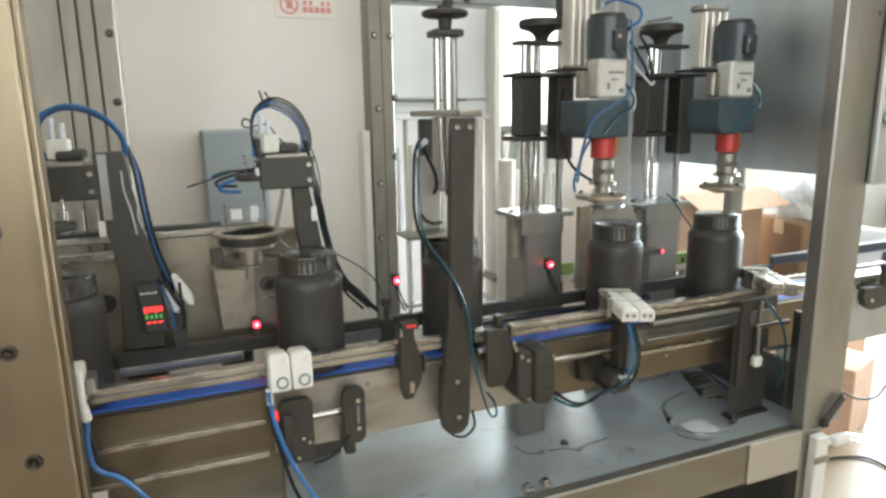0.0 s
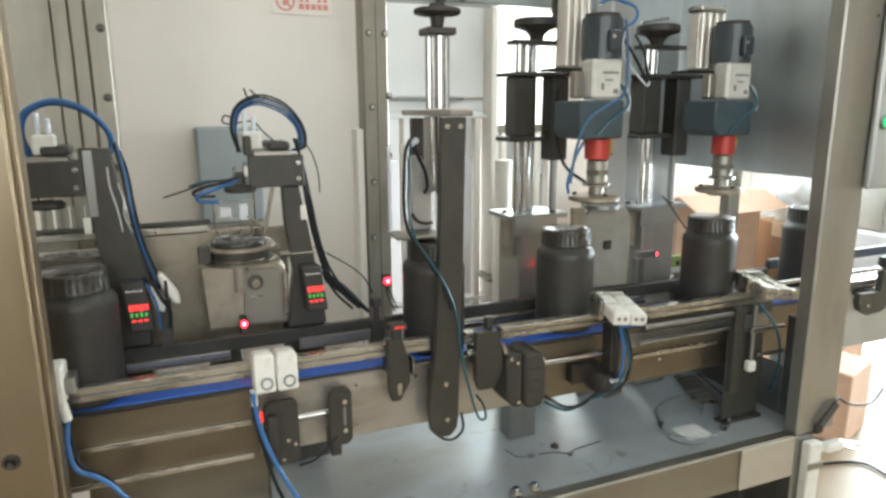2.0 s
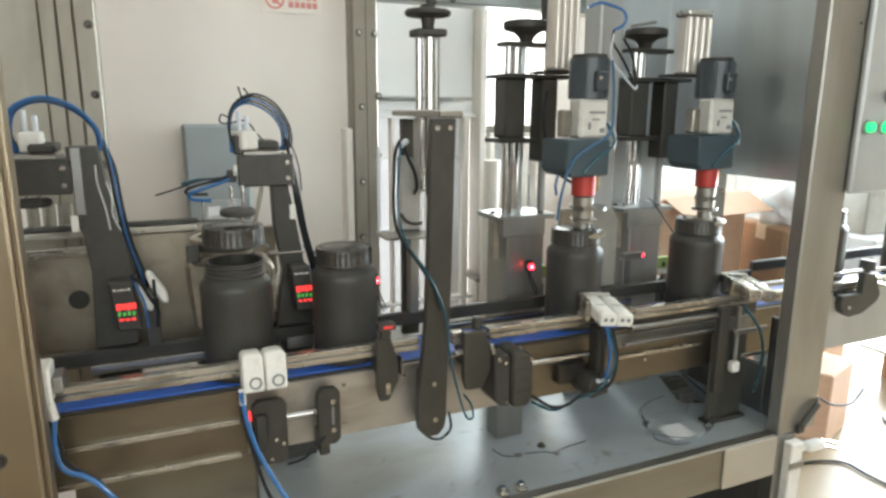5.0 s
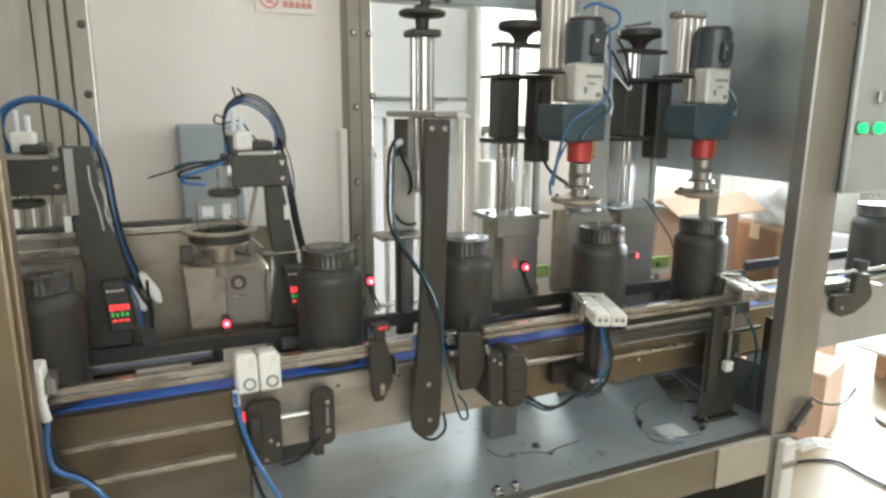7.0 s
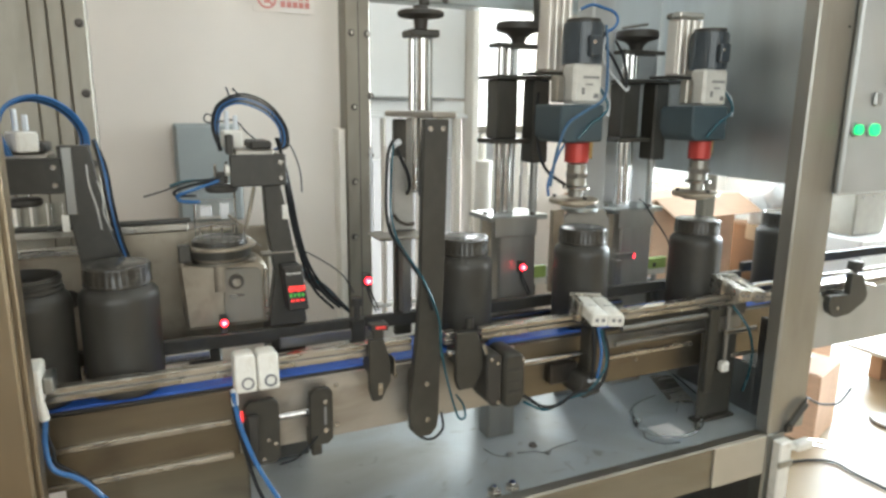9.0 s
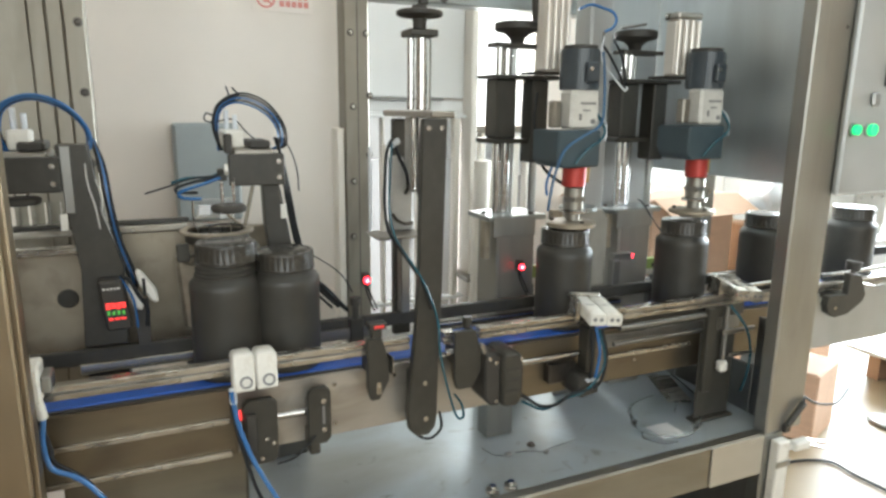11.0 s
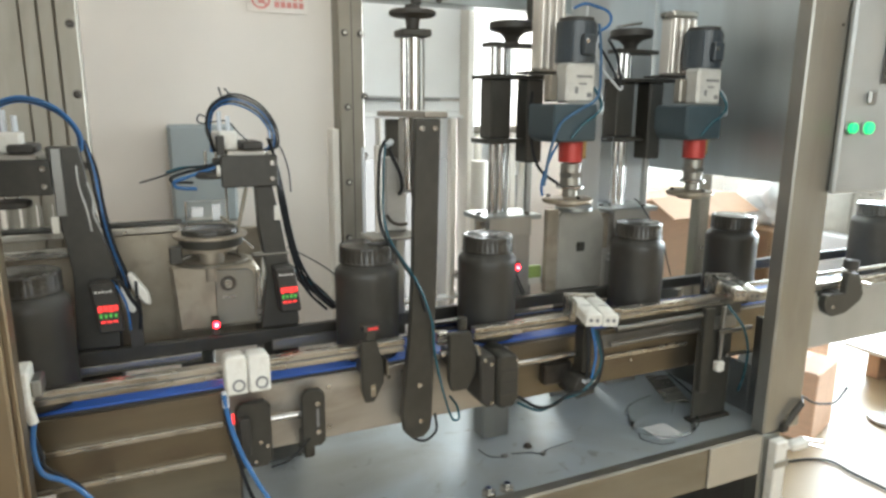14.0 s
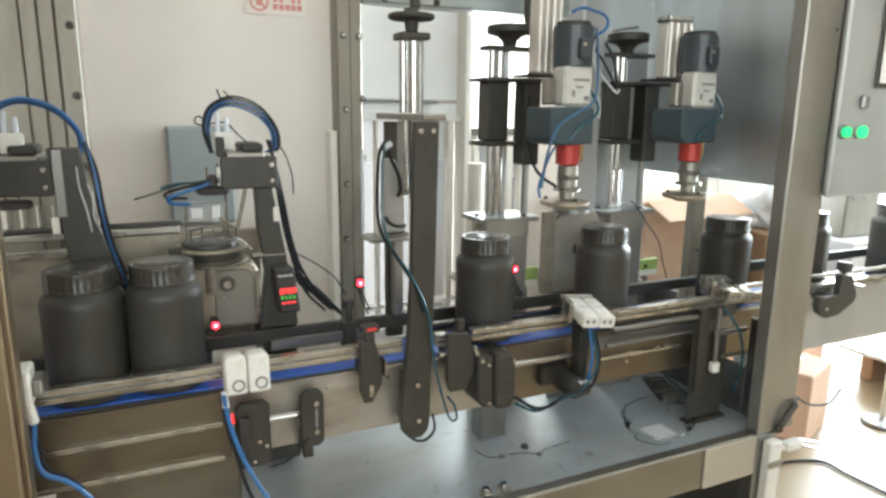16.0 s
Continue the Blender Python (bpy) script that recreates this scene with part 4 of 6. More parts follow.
def capper(x, label):
    """Capping head; its origin lies on the belt line, at the height of the motor flange."""
    t = thing("capping_head", label, "capping head", x, 0, 1.297, "capping heads")
    rd("motor", MOTOR, t, (0.002, 0, 0.072), (0.002, 0, 0.144), 0.0355, 32)
    rd("motor_cap", BLACK_MATT, t, (0.002, 0, 0.1445), (0.002, 0, 0.151), 0.031, 32)
    for i in range(8):
        a = i * 0.7854
        bx("fin", MOTOR, t, 0.002 + 0.0345 * math.cos(a) - 0.002, 0.002 + 0.0345 * math.cos(a) + 0.002, 0.0345 * math.sin(a) - 0.002, 0.0345 * math.sin(a) + 0.002, 0.076, 0.140, 0.0005)
    bx("junction_box", MOTOR, t, -0.012, 0.012, -0.0475, -0.036, 0.085, 0.12, 0.002)
    rd("screw", CHROME, t, (-0.006, -0.0477, 0.108), (-0.006, -0.049, 0.108), 0.004, 10)
    gb = bx("gearbox", GEARBOX, t, -0.037, 0.025, -0.036, 0.004, 0.002, 0.0715, 0.005)
    lb = B()
    box(lb, -0.018, 0.016, -0.0368, -0.0362, 0.046, 0.050, 0)
    box(lb, -0.012, 0.004, -0.0368, -0.0362, 0.034, 0.037, 0)
    box(lb, -0.02, -0.014, -0.0368, -0.0362, 0.018, 0.03, 0)
    box(lb, 0.006, 0.016, -0.0368, -0.0362, 0.012, 0.02, 0)
    part("rating_plate", lb, PRINT, gb, "grey unreadable rating plate")
    bx("side_block", ALU, t, -0.056, -0.0375, -0.010, 0.012, 0.004, 0.052, 0.003)
    bx("carrier_arm", PAINT, t, -0.035, 0.02, 0.0455, 0.085, -0.05, -0.004, 0.003)
    part("bracket", prism(B(), [(-0.066, 0.0), (0.028, 0.0), (0.028, -0.066), (-0.054, -0.068), (-0.066, -0.055)], -0.042, 0.045, 0.003), PAINT, t)
    rd("red_ring", RED, t, (0.002, 0, -0.0685), (0.002, 0, -0.106), 0.0225, 28)
    bx("clevis", BRASS, t, 0.026, 0.034, -0.006, 0.01, -0.10, -0.0685, 0.001)
    rd("spindle", STEEL_WARM, t, (0.004, 0, -0.1085), (0.004, 0, -0.150), 0.019, 24)
    rd("spring_seat", CHROME, t, (0.004, 0, -0.1505), (0.004, 0, -0.156), 0.026, 24)
    rd("quill", STEEL_WARM, t, (0.004, 0, -0.1565), (0.004, 0, -0.1715), 0.014, 20)
    part("chuck", lathe(B(), [(0, -0.1718), (0.030, -0.1718), (0.044, -0.1735), (0.047, -0.176), (0.047, -0.181), (0.044, -0.183), (0.040, -0.1825), (0.038, -0.178), (0.028, -0.180), (0.024, -0.189), (0, -0.189)], 36), CHUTE, t, "dull brown chuck disc")
    for a in (0.5, 2.6, 4.7):
        rd("chuck_bolt", DARK_BOLT, t, (0.036 * math.cos(a), 0.036 * math.sin(a), -0.1735), (0.036 * math.cos(a), 0.036 * math.sin(a), -0.1675), 0.004, 10)
    rd("spindle_nut", STEEL_DARK, t, (0.004, 0, -0.126), (0.004, 0, -0.135), 0.0225, 6)
    hose("blue_hose", TUBE_TEAL, t, [(0.025, -0.030, 0.03), (0.032, -0.046, 0.0), (0.018, -0.049, -0.02), (-0.005, -0.048, -0.034), (-0.03, -0.046, -0.06)], 0.0026)
    # thin pale tube kept as the white highlight on the head's hoses
    hose("pale_hose", TUBE_CLEAR, t, [(0.025, -0.02, 0.035), (0.040, -0.03, 0.022), (0.042, -0.038, -0.002), (0.034, -0.045, -0.02)], 0.0015)
    return t


cap1 = capper(0.137, "capping head with black motor, grey gearbox and red ring")
hose("drop_hose", TUBE_MUTED, cap1, [(0.030, -0.030, 0.140), (0.0355, -0.030, 0.105), (0.034, -0.036, 0.060), (0.022, -0.046, 0.012), (-0.018, -0.046, -0.012), (-0.054, -0.046, -0.036), (-0.070, -0.040, -0.085), (-0.076, -0.034, -0.145)], 0.0026, "blue air hose")
cap2 = capper(0.444, "capping head with black motor, grey gearbox and red ring")


def cylinder_unit(x, y, w, top, label):
    t = thing("air_cylinder", label, "air cylinder", x, y, 0, "air cylinders above the capping heads")
    bx("barrel", CYL, t, -w + 0.002, w - 0.002, -0.014, 0.02, 1.36, top, 0.004)
    for k in range(4):
        dx = (k - 1.5) * w * 0.56
        rd("tie_rod", CYL, t, (dx, -0.0185, 1.362), (dx, -0.0185, top - 0.003), w * 0.16, 10)
    bx("end_cap", RAIL, t, -w - 0.002, w + 0.002, -0.022, 0.022, top + 0.0005, top + 0.012, 0.003)
    bx("carrier", BLACK, t, -0.04, 0.04, 0.0, 0.05, 1.3545, 1.3595, 0.001)
    return t


cylinder_unit(0.128, 0.078, 0.026, 1.5, "ribbed aluminium air cylinder above a capping head")
cylinder_unit(0.444, 0.07, 0.031, 1.474, "ribbed aluminium air cylinder above a capping head")
cl = thing("column_cover", "dull grey vertical sheet column behind the capping heads", "column", 0.285, 0.14, 0)
bx("sheet", SHEET, cl, -0.022, 0.035, 0.0, 0.06, 0.648, 2.05, 0.004)
bx("sheet", SHEET, cl, 0.097, 0.255, 0.110, 0.116, 0.648, 2.05, 0.002, "steel backing sheet, haze in its colour")
hz = thing("air_hose", "blue air hose looping over a capping motor", "hose")
hose("blue_hose", TUBE_BLUE, hz, [(0.152, 0.03, 1.470), (0.17, 0.02, 1.478), (0.195, 0.02, 1.475), (0.222, 0.02, 1.468), (0.231, 0.02, 1.455), (0.224, 0.02, 1.441), (0.206, 0.02, 1.432)], 0.0028)
hose("black_cable", TUBE_BLACK, hz, [(0.206, 0.022, 1.432), (0.205, 0.022, 1.41), (0.222, 0.022, 1.39), (0.245, 0.022, 1.36), (0.262, 0.024, 1.335), (0.27, 0.03, 1.345), (0.262, 0.035, 1.39), (0.24, 0.035, 1.42)], 0.0026)
hose("pale_hose", TUBE_CLEAR, hz, [(0.204, 0.018, 1.424), (0.199, 0.018, 1.39), (0.207, 0.015, 1.37), (0.23, 0.013, 1.347), (0.255, 0.012, 1.326), (0.262, 0.013, 1.332)], 0.0021)
hose("blue_hose", TUBE_BLUE, hz, [(0.136, 0.035, 1.225), (0.118, 0.032, 1.20), (0.104, 0.03, 1.17), (0.097, 0.03, 1.145), (0.100, 0.03, 1.125)], 0.0026)
hose("grey_hose", TUBE_BLACK, hz, [(0.14, 0.02, 1.14), (0.1, 0.05, 1.18), (0.09, 0.07, 1.26), (0.1, 0.08, 1.32)], 0.003)

wd = thing("hanging_wire", "thin black wire hanging behind the belt", "wire")
hose("wire", TUBE_BLACK, wd, [(0.395, 0.112, 1.094), (0.4114, 0.112, 1.082), (0.448, 0.112, 1.04), (0.486, 0.112, 0.995), (0.50, 0.11, 0.95), (0.50, 0.092, 0.912)], 0.0016)

sp_ = thing("support_post", "dull steel post standing behind the outlet conveyor", "post", 0.615, 0.13, 0)
bx("upright", BACK, sp_, -0.006, 0.030, 0.0, 0.03, 0.008, 1.60, 0.003)
bx("foot_plate", STEEL_DARK, sp_, -0.05, 0.05, -0.03, 0.06, 0.0, 0.0078, 0.002)
for z in (0.96, 1.10):
    fixed(SCREW, "screw", sp_, 0.012, 0.0, z)

# lower gripping plates beside the jars under the capping heads
gp = thing("jar_gripper", "grey steel jar gripper plate behind the belt", "gripper", 0.262, 0.12, 0)
part("plate", prism(B(), [(-0.060, 0.90), (0.060, 0.90), (0.060, 1.05), (0.044, 1.075), (-0.044, 1.075), (-0.060, 1.06)], 0.0, 0.012), GRIP, gp)
bx("edge", CHUTE, gp, -0.090, -0.0605, -0.002, 0.012, 0.90, 1.08, 0.002)
# black block in front of the plate stands for its dark square hole
bx("dark_hole", BLACK, gp, -0.012, 0.008, -0.006, -0.0005, 0.985, 1.005, 0.002)
rd("ring", STEEL_H, gp, (-0.02, 0.004, 1.0755), (-0.02, 0.004, 1.085), 0.04, 28)
bx("foot", STEEL_DARK, gp, -0.058, 0.058, 0.002, 0.012, 0.649, 0.8995, 0.002)
for x, z in ((0.165, -0.025), (0.513, -0.034)):
    gb2 = thing("circuit_board", "small yellow-green terminal board behind the belt", "terminal board", x, 0.17, z, "terminal boards behind the belt")
    bx("board", GREEN_BOARD, gb2, -0.03, 0.03, 0.0, 0.012, 0.945, 0.972, 0.001)
    bx("mount", WHITE, gb2, -0.032, 0.032, 0.002, 0.012, 0.93, 0.944, 0.001)
    bx("terminal", BLACK_MATT, gb2, -0.012, -0.004, -0.003, -0.0003, 0.950, 0.960, 0.0005)
    bx("mount_leg", STEEL_DARK, gb2, -0.006, 0.006, 0.004, 0.012, 0.649 - z, 0.9295, 0.001)

# ---------------------------------------------------------------- lid placing arms
def arm(x, label, display_x, upright):
    t = thing("placing_arm", label, "placing arm", x, 0.09, 0, "lid placing arms")
    part("upright", prism(B(), upright, -0.003, 0.024), BLACK, t)
    bx("foot", BLACK, t, -0.030 + (0.04 if x < -0.6 else 0), 0.030 + (0.04 if x < -0.6 else 0), 0.004, 0.10, 0.649, 0.9105, 0.002)
    bx("head_plate", BLACK, t, -0.086, 0.004, -0.016, -0.004, 1.159, 1.211, 0.002)
    bx("head_side", BLACK, t, -0.010, 0.004, -0.0035, 0.09, 1.161, 1.209, 0.002)
    bx("slide_body", ALU, t, -0.076, -0.012, 0.0, 0.085, 1.186, 1.218, 0.003)
    bx("slide_top", BLACK_MATT, t, -0.050, -0.015, 0.0, 0.08, 1.2185, 1.232, 0.003)
    for dz in (1.172, 1.198):
        fixed(SCREW, "screw", t, -0.006, -0.016, dz)
    bx("tag", WHITE, t, -0.004, 0.006, -0.0065, -0.0045, 1.10, 1.125, 0.0005)
    amp = part("amplifier", prism(B(), [(display_x - 0.022, 1.024), (display_x + 0.012, 1.024), (display_x + 0.022, 0.945), (display_x - 0.014, 0.945)], -0.040, -0.006, 0.003), BLACK_MATT, t)
    for i in range(4):
        x0 = display_x - 0.0125 + i * 0.0072
        bx("red_digit", LED_SOFT, amp, x0, x0 + 0.0058, -0.0412, -0.0402, 0.980 + 0.0012 * (i % 2), 0.9895, 0, "glowing red display bar")
    for i in range(3):
        x0 = display_x - 0.010 + i * 0.0085
        bx("red_digit", LED_SOFT, amp, x0, x0 + 0.006, -0.0412, -0.0402, 0.9625, 0.9655, 0, "glowing red display bar")
    for i in range(4):
        x0 = display_x - 0.011 + i * 0.0068
        bx("green_digit", LED_GREEN, amp, x0, x0 + 0.0034, -0.0412, -0.0402, 0.9705, 0.977 - 0.001 * (i % 2), 0, "glowing green display bar")
    w = B()
    for i in range(5):
        box(w, display_x - 0.015 + 0.005 * i, display_x - 0.0115 + 0.005 * i, -0.0412, -0.0402, 1.0105, 1.0135 - 0.001 * (i % 2), 0)
    part("print", w, WHITE, amp)
    o = 0.045 if x < -0.6 else 0.0
    bx("junction_block", BLACK_MATT, t, -0.090, -0.078, -0.012, 0.01, 1.2115, 1.243, 0.002)
    rd("fitting", WHITE, t, (-0.092, -0.006, 1.186), (-0.0865, -0.006, 1.186), 0.009, 12)
    if o:
        hose("grey_hose", GEAR, t, [(0.036, -0.0055, 1.20), (0.037, -0.006, 1.17), (0.044, -0.006, 1.135), (0.048, -0.0055, 1.10)], 0.0016)
        hose("grey_hose", GEAR, t, [(0.048, -0.003, 1.175), (0.054, -0.0055, 1.150), (0.053, -0.006, 1.125), (0.062, -0.0055, 1.098)], 0.0013)
        bx("upper_plate", STEEL_DARK, t, 0.004, 0.018, -0.0055, -0.0032, 1.125, 1.226, 0.001)
    for k, dy in enumerate((0.0, 0.012, 0.024)):
        hose("cable", TUBE_BLUE if k == 1 and o else TUBE_BLACK, t, [(o + 0.001, 0.03 + dy, 1.235), (o + 0.008 + 0.003 * k, 0.03 + dy, 1.19), (o + 0.013 + 0.004 * k, 0.03, 1.13), (o + 0.022 + 0.004 * k, 0.028, 1.07), (o + 0.036 + 0.005 * k, 0.028, 1.01)] + ([(0.055 + 0.01 * k, 0.03, 0.96), (0.09 + 0.012 * k, 0.03, 0.92)] if not o else [(o + 0.040, 0.060, 0.97)]), 0.002 if o and k == 1 else 0.0026)
    return t


arm(-0.395, "black lid placing arm with a digital sensor", 0.008, [(-0.032, 1.158), (-0.004, 1.158), (0.008, 1.09), (0.031, 0.93), (0.032, 0.911), (-0.034, 0.911), (-0.020, 1.01), (-0.030, 1.09)])
arm(-0.722, "black lid placing arm with a digital sensor", 0.060, [(-0.002, 1.228), (0.041, 1.228), (0.057, 1.107), (0.076, 1.035), (0.072, 0.911), (0.010, 0.911), (0.016, 1.035), (0.008, 1.107)])
flag = thing("cable_wrap", "white plastic cable wraps beside the sensor", "cable wrap", -0.631, 0.08, 0.028)
part("wrap", prism(B(), [(0.0, 1.005), (0.009, 1.003), (0.029, 0.970), (0.031, 0.952), (0.020, 0.955), (0.004, 0.986)], -0.02, 0.006, 0.003), WHITE, flag)
part("wrap", prism(B(), [(-0.010, 0.985), (-0.004, 0.983), (0.010, 0.956), (0.006, 0.940), (-0.006, 0.948), (-0.012, 0.970)], -0.018, 0.004, 0.003), WHITE, flag)
bx("wrap_band", TUBE_BLACK, flag, 0.009, 0.014, -0.0215, -0.0202, 0.966, 0.994, 0.0003)
hose("cable", TUBE_BLACK, flag, [(-0.02, -0.015, 1.0), (-0.008, -0.022, 0.992), (0.003, -0.024, 0.968), (0.014, -0.022, 0.945), (0.012, -0.016, 0.915)], 0.003)
hose("cable", TUBE_BLUE, flag, [(-0.022, -0.012, 0.996), (-0.012, -0.02, 0.980), (-0.004, -0.022, 0.955), (-0.002, -0.016, 0.915)], 0.002)
bx("foot", BLACK_MATT, flag, -0.004, 0.016, -0.008, 0.006, 0.8815, 0.958, 0.001)


def hose_loop(x, label, blue):
    """Bundle of hoses that turns with the slide; origin at the slide."""
    t = thing("hose_loop", label, "hose", x, 0.125, 1.215, "hose loops above the arms")
    bx("fitting_block", WHITE, t, -0.040, -0.010, -0.02, 0.02, 0.004, 0.034, 0.003)
    rd("fitting", TUBE_CLEAR, t, (-0.032, 0, 0.0345), (-0.032, 0, 0.066), 0.004, 12)
    rd("fitting", TUBE_CLEAR, t, (-0.018, 0, 0.0345), (-0.018, 0, 0.058), 0.004, 12)
    for k in range(5):
        o = (0.0021 if blue else 0.0046) * k
        w = 0.003 * (k - 2)
        h = 0.76 if blue else 0.83
        pts = [(-0.046 + 0.004 * (k % 2), w, 0.0), (-0.056 + o * 0.6, w, 0.05 * h), (-0.044 + o * 0.5, w, (0.092 - o * 0.5) * h), (-0.006, w, (0.112 - o) * h), (0.036 - o * 0.2, w, (0.094 - o) * h), (0.064 - o * 0.5, w, (0.05 - o * 0.3) * h), (0.067 - o * 0.6, w, 0.008), (0.050 - o * 0.3, w, 0.0)]
        mat = TUBE_BLUE if (blue and k != 3) or (not blue and k in (2, 4)) else TUBE_BLACK
        hose("tube", mat, t, pts, 0.0024 if blue else 0.0017)
    if not blue:
        for a, b in (((-0.008, 0, 0.089), (-0.02, 0, 0.102)), ((-0.024, 0, 0.086), (-0.03, 0, 0.104))):
            rd("cable_tie", TUBE_BLACK, t, a, b, 0.0015, 8)
        hose("tie_tail", TUBE_BLACK, t, [(-0.05, 0, 0.055), (-0.063, 0, 0.060), (-0.067, 0, 0.050), (-0.054, 0, 0.046), (-0.02, 0, 0.050), (0.0, 0, 0.030), (0.02, 0, 0.012)], 0.0013)
        hose("tie_tail", TUBE_BLACK, t, [(0.062, 0, 0.02), (0.078, 0, -0.005), (0.088, 0, -0.04), (0.09, 0, -0.075)], 0.0012)
    return t


loop_a = hose_loop(-0.445, "loop of black and blue air hoses with cable ties", False)
loop_b = hose_loop(-0.745, "loop of blue air hoses over the placing arm", True)


def suction_head(x, y, label):
    t = thing("vacuum_gripper", label, "gripper", x, y, 1.165, "vacuum grippers")
    part("disc", lathe(B(), [(0, 0.0), (0.024, 0.0), (0.0265, 0.003), (0.0265, 0.008), (0.023, 0.011), (0, 0.012)], 28), BLACK_MATT, t)
    for dx in (-0.012, 0.012):
        rd("rod", CHROME, t, (dx * 0.7, 0.004, 0.0112), (dx * 0.7, 0.004, 0.045), 0.0026, 12)
    rd("stem", DARK_BOLT, t, (0.010, 0.004, 0.0112), (0.010, 0.004, 0.05), 0.0016, 8)
    return t


def suction_hoses(x, y, label):
    """Hoses that end at the slide over a suction head."""
    t = thing("suction_hose", label, "hose", x, y, 1.148, "hoses of the suction heads")
    hose("blue_hose", TUBE_BLUE, t, [(-0.004, 0.0, 0.020), (-0.02, 0.0, 0.014), (-0.045, 0.0, 0.006), (-0.068, 0.005, -0.003), (-0.064, 0.01, -0.013), (-0.035, 0.01, -0.016)], 0.0030)
    hose("black_hose", TUBE_BLACK, t, [(-0.004, 0.006, 0.024), (-0.02, 0.006, 0.018), (-0.05, 0.008, 0.012), (-0.072, 0.008, 0.004), (-0.070, 0.012, -0.004), (-0.04, 0.015, -0.006)], 0.0024)
    hose("blue_hose", TUBE_TEAL, t, [(-0.004, 0.012, 0.026), (-0.02, 0.012, 0.020), (-0.055, 0.014, 0.019), (-0.08, 0.014, 0.012)], 0.0022)
    hose("tie_tail", TUBE_BLACK, t, [(0.0, -0.005, 0.028), (-0.01, -0.005, 0.024), (-0.05, -0.01, 0.020), (-0.09, -0.015, 0.008), (-0.12, -0.02, 0.0)], 0.0014)
    bx("hose_clip", BLACK, t, -0.008, 0.006, -0.002, 0.016, 0.014, 0.034, 0.002)
    return t


suck_a = suction_head(-0.492, 0.10, "black suction disc hanging on chrome rods")
suck_b = suction_head(-0.775, 0.10, "black suction disc hanging on chrome rods")
hoses_a = suction_hoses(-0.492, 0.10, "blue and black hoses tied at the slide")
hoses_b = suction_hoses(-0.775, 0.10, "blue and black hoses tied at the slide")

# lid chute with its nest
ch = thing("lid_chute", "grey steel lid chute behind the belt", "chute")
bx("side_plate", CHUTE, ch, -0.67, -0.405, 0.198, 0.208, 0.86, 1.072, 0.003)
bx("side_plate", CHUTE, ch, -0.90, -0.69, 0.198, 0.208, 0.86, 1.05, 0.003)
bx("rail", RAIL, ch, -1.1, -0.545, 0.185, 0.212, 1.0725, 1.084, 0.002)
bx("rail", BLACK, ch, -1.1, -0.54, 0.20, 0.212, 1.0845, 1.092, 0.001)
bx("rail", RAIL, ch, -1.1, -0.70, 0.10, 0.125, 1.058, 1.070, 0.002)
bx("rail_leg", GEAR, ch, -0.86, -0.84, 0.105, 0.12, 0.649, 1.0575, 0.002)
part("nest", prism(B(), [(-0.57, 1.0284), (-0.438, 1.0284), (-0.424, 1.018), (-0.417, 0.91), (-0.562, 0.91), (-0.567, 0.985)], 0.115, 0.185, 0.006), CHUTE, ch)
part("nest_collar", lathe(B(), [(0.0485, 1.0285), (0.060, 1.0285), (0.060, 1.031), (0.058, 1.033), (0.0485, 1.033), (0.0485, 1.0285)], 36, pose(-0.50, 0.13, 0)), BACK, ch, "dull brown collar round the lid nest")
piston = part("piston", lathe(B(), [(0, 1.0365), (0.040, 1.0365), (0.043, 1.0345), (0.043, 1.029), (0.020, 1.0288), (0.020, 0.975), (0, 0.975)], 36, pose(-0.50, 0.13, 0)), CHUTE, ch, "worn steel piston under the lid")
part("carrier_wall", lathe(B(), [(0.0478, 1.0372), (0.0515, 1.0372), (0.0520, 1.0385), (0.0520, 1.0518), (0.0478, 1.0518), (0.0478, 1.0372)], 40, pose(-0.50, 0.13, 0)), BLACK, piston, "dark cup that carries the lid")
part("carrier_ring", lathe(B(), [(0.0478, 1.0522), (0.0595, 1.0522), (0.0605, 1.0535), (0.0605, 1.0560), (0.0590, 1.0575), (0.0478, 1.0575), (0.0478, 1.0522)], 40, pose(-0.50, 0.13, 0)), CHUTE, piston, "worn steel rim of the lid cup")
bx("nest_clip", BLACK, ch, -0.568, -0.548, 0.085, 0.10, 1.0365, 1.066, 0.002)
bx("finger", ALU, ch, -0.44, -0.375, 0.085, 0.10, 1.037, 1.045, 0.004)
bx("latch", WHITE, ch, -0.42, -0.4115, 0.18, 0.1975, 0.905, 0.985, 0.002)
# the dark recess of the nest, drawn as a darker plate on its face
part("nest_recess", prism(B(), [(-0.500, 0.918), (-0.4345, 0.918), (-0.4335, 0.995), (-0.4355, 1.008), (-0.443, 1.014), (-0.498, 1.016)], 0.1105, 0.1147, 0.001), BACK, ch, "dull brown plate standing for the dark recess in the nest")
rd("panel_bolt", DARK_BOLT, ch, (-0.478, 0.110, 0.992), (-0.478, 0.105, 0.992), 0.013, 18)
rd("panel_bolt", CHROME, ch, (-0.478, 0.1048, 0.992), (-0.478, 0.100, 0.992), 0.008, 14)
bx("panel_rib", RAIL, ch, -0.490, -0.466, 0.1065, 0.1103, 0.966, 0.969, 0.0008)
bx("panel_rib", RAIL, ch, -0.431, -0.4235, 0.107, 0.1147, 0.915, 1.010, 0.001)
rd("port", BLACK, ch, (-0.74, 0.1975, 0.965), (-0.74, 0.192, 0.965), 0.016, 20)
bx("leg", STEEL_DARK, ch, -0.56, -0.50, 0.209, 0.24, 0.649, 0.989, 0.003)
bx("feed_shelf", ALU, ch, -0.78, -0.44, 0.209, 0.33, 0.9895, 0.9995, 0.002)
bx("leg", STEEL_DARK, ch, -0.82, -0.78, 0.209, 0.24, 0.649, 1.04, 0.003)
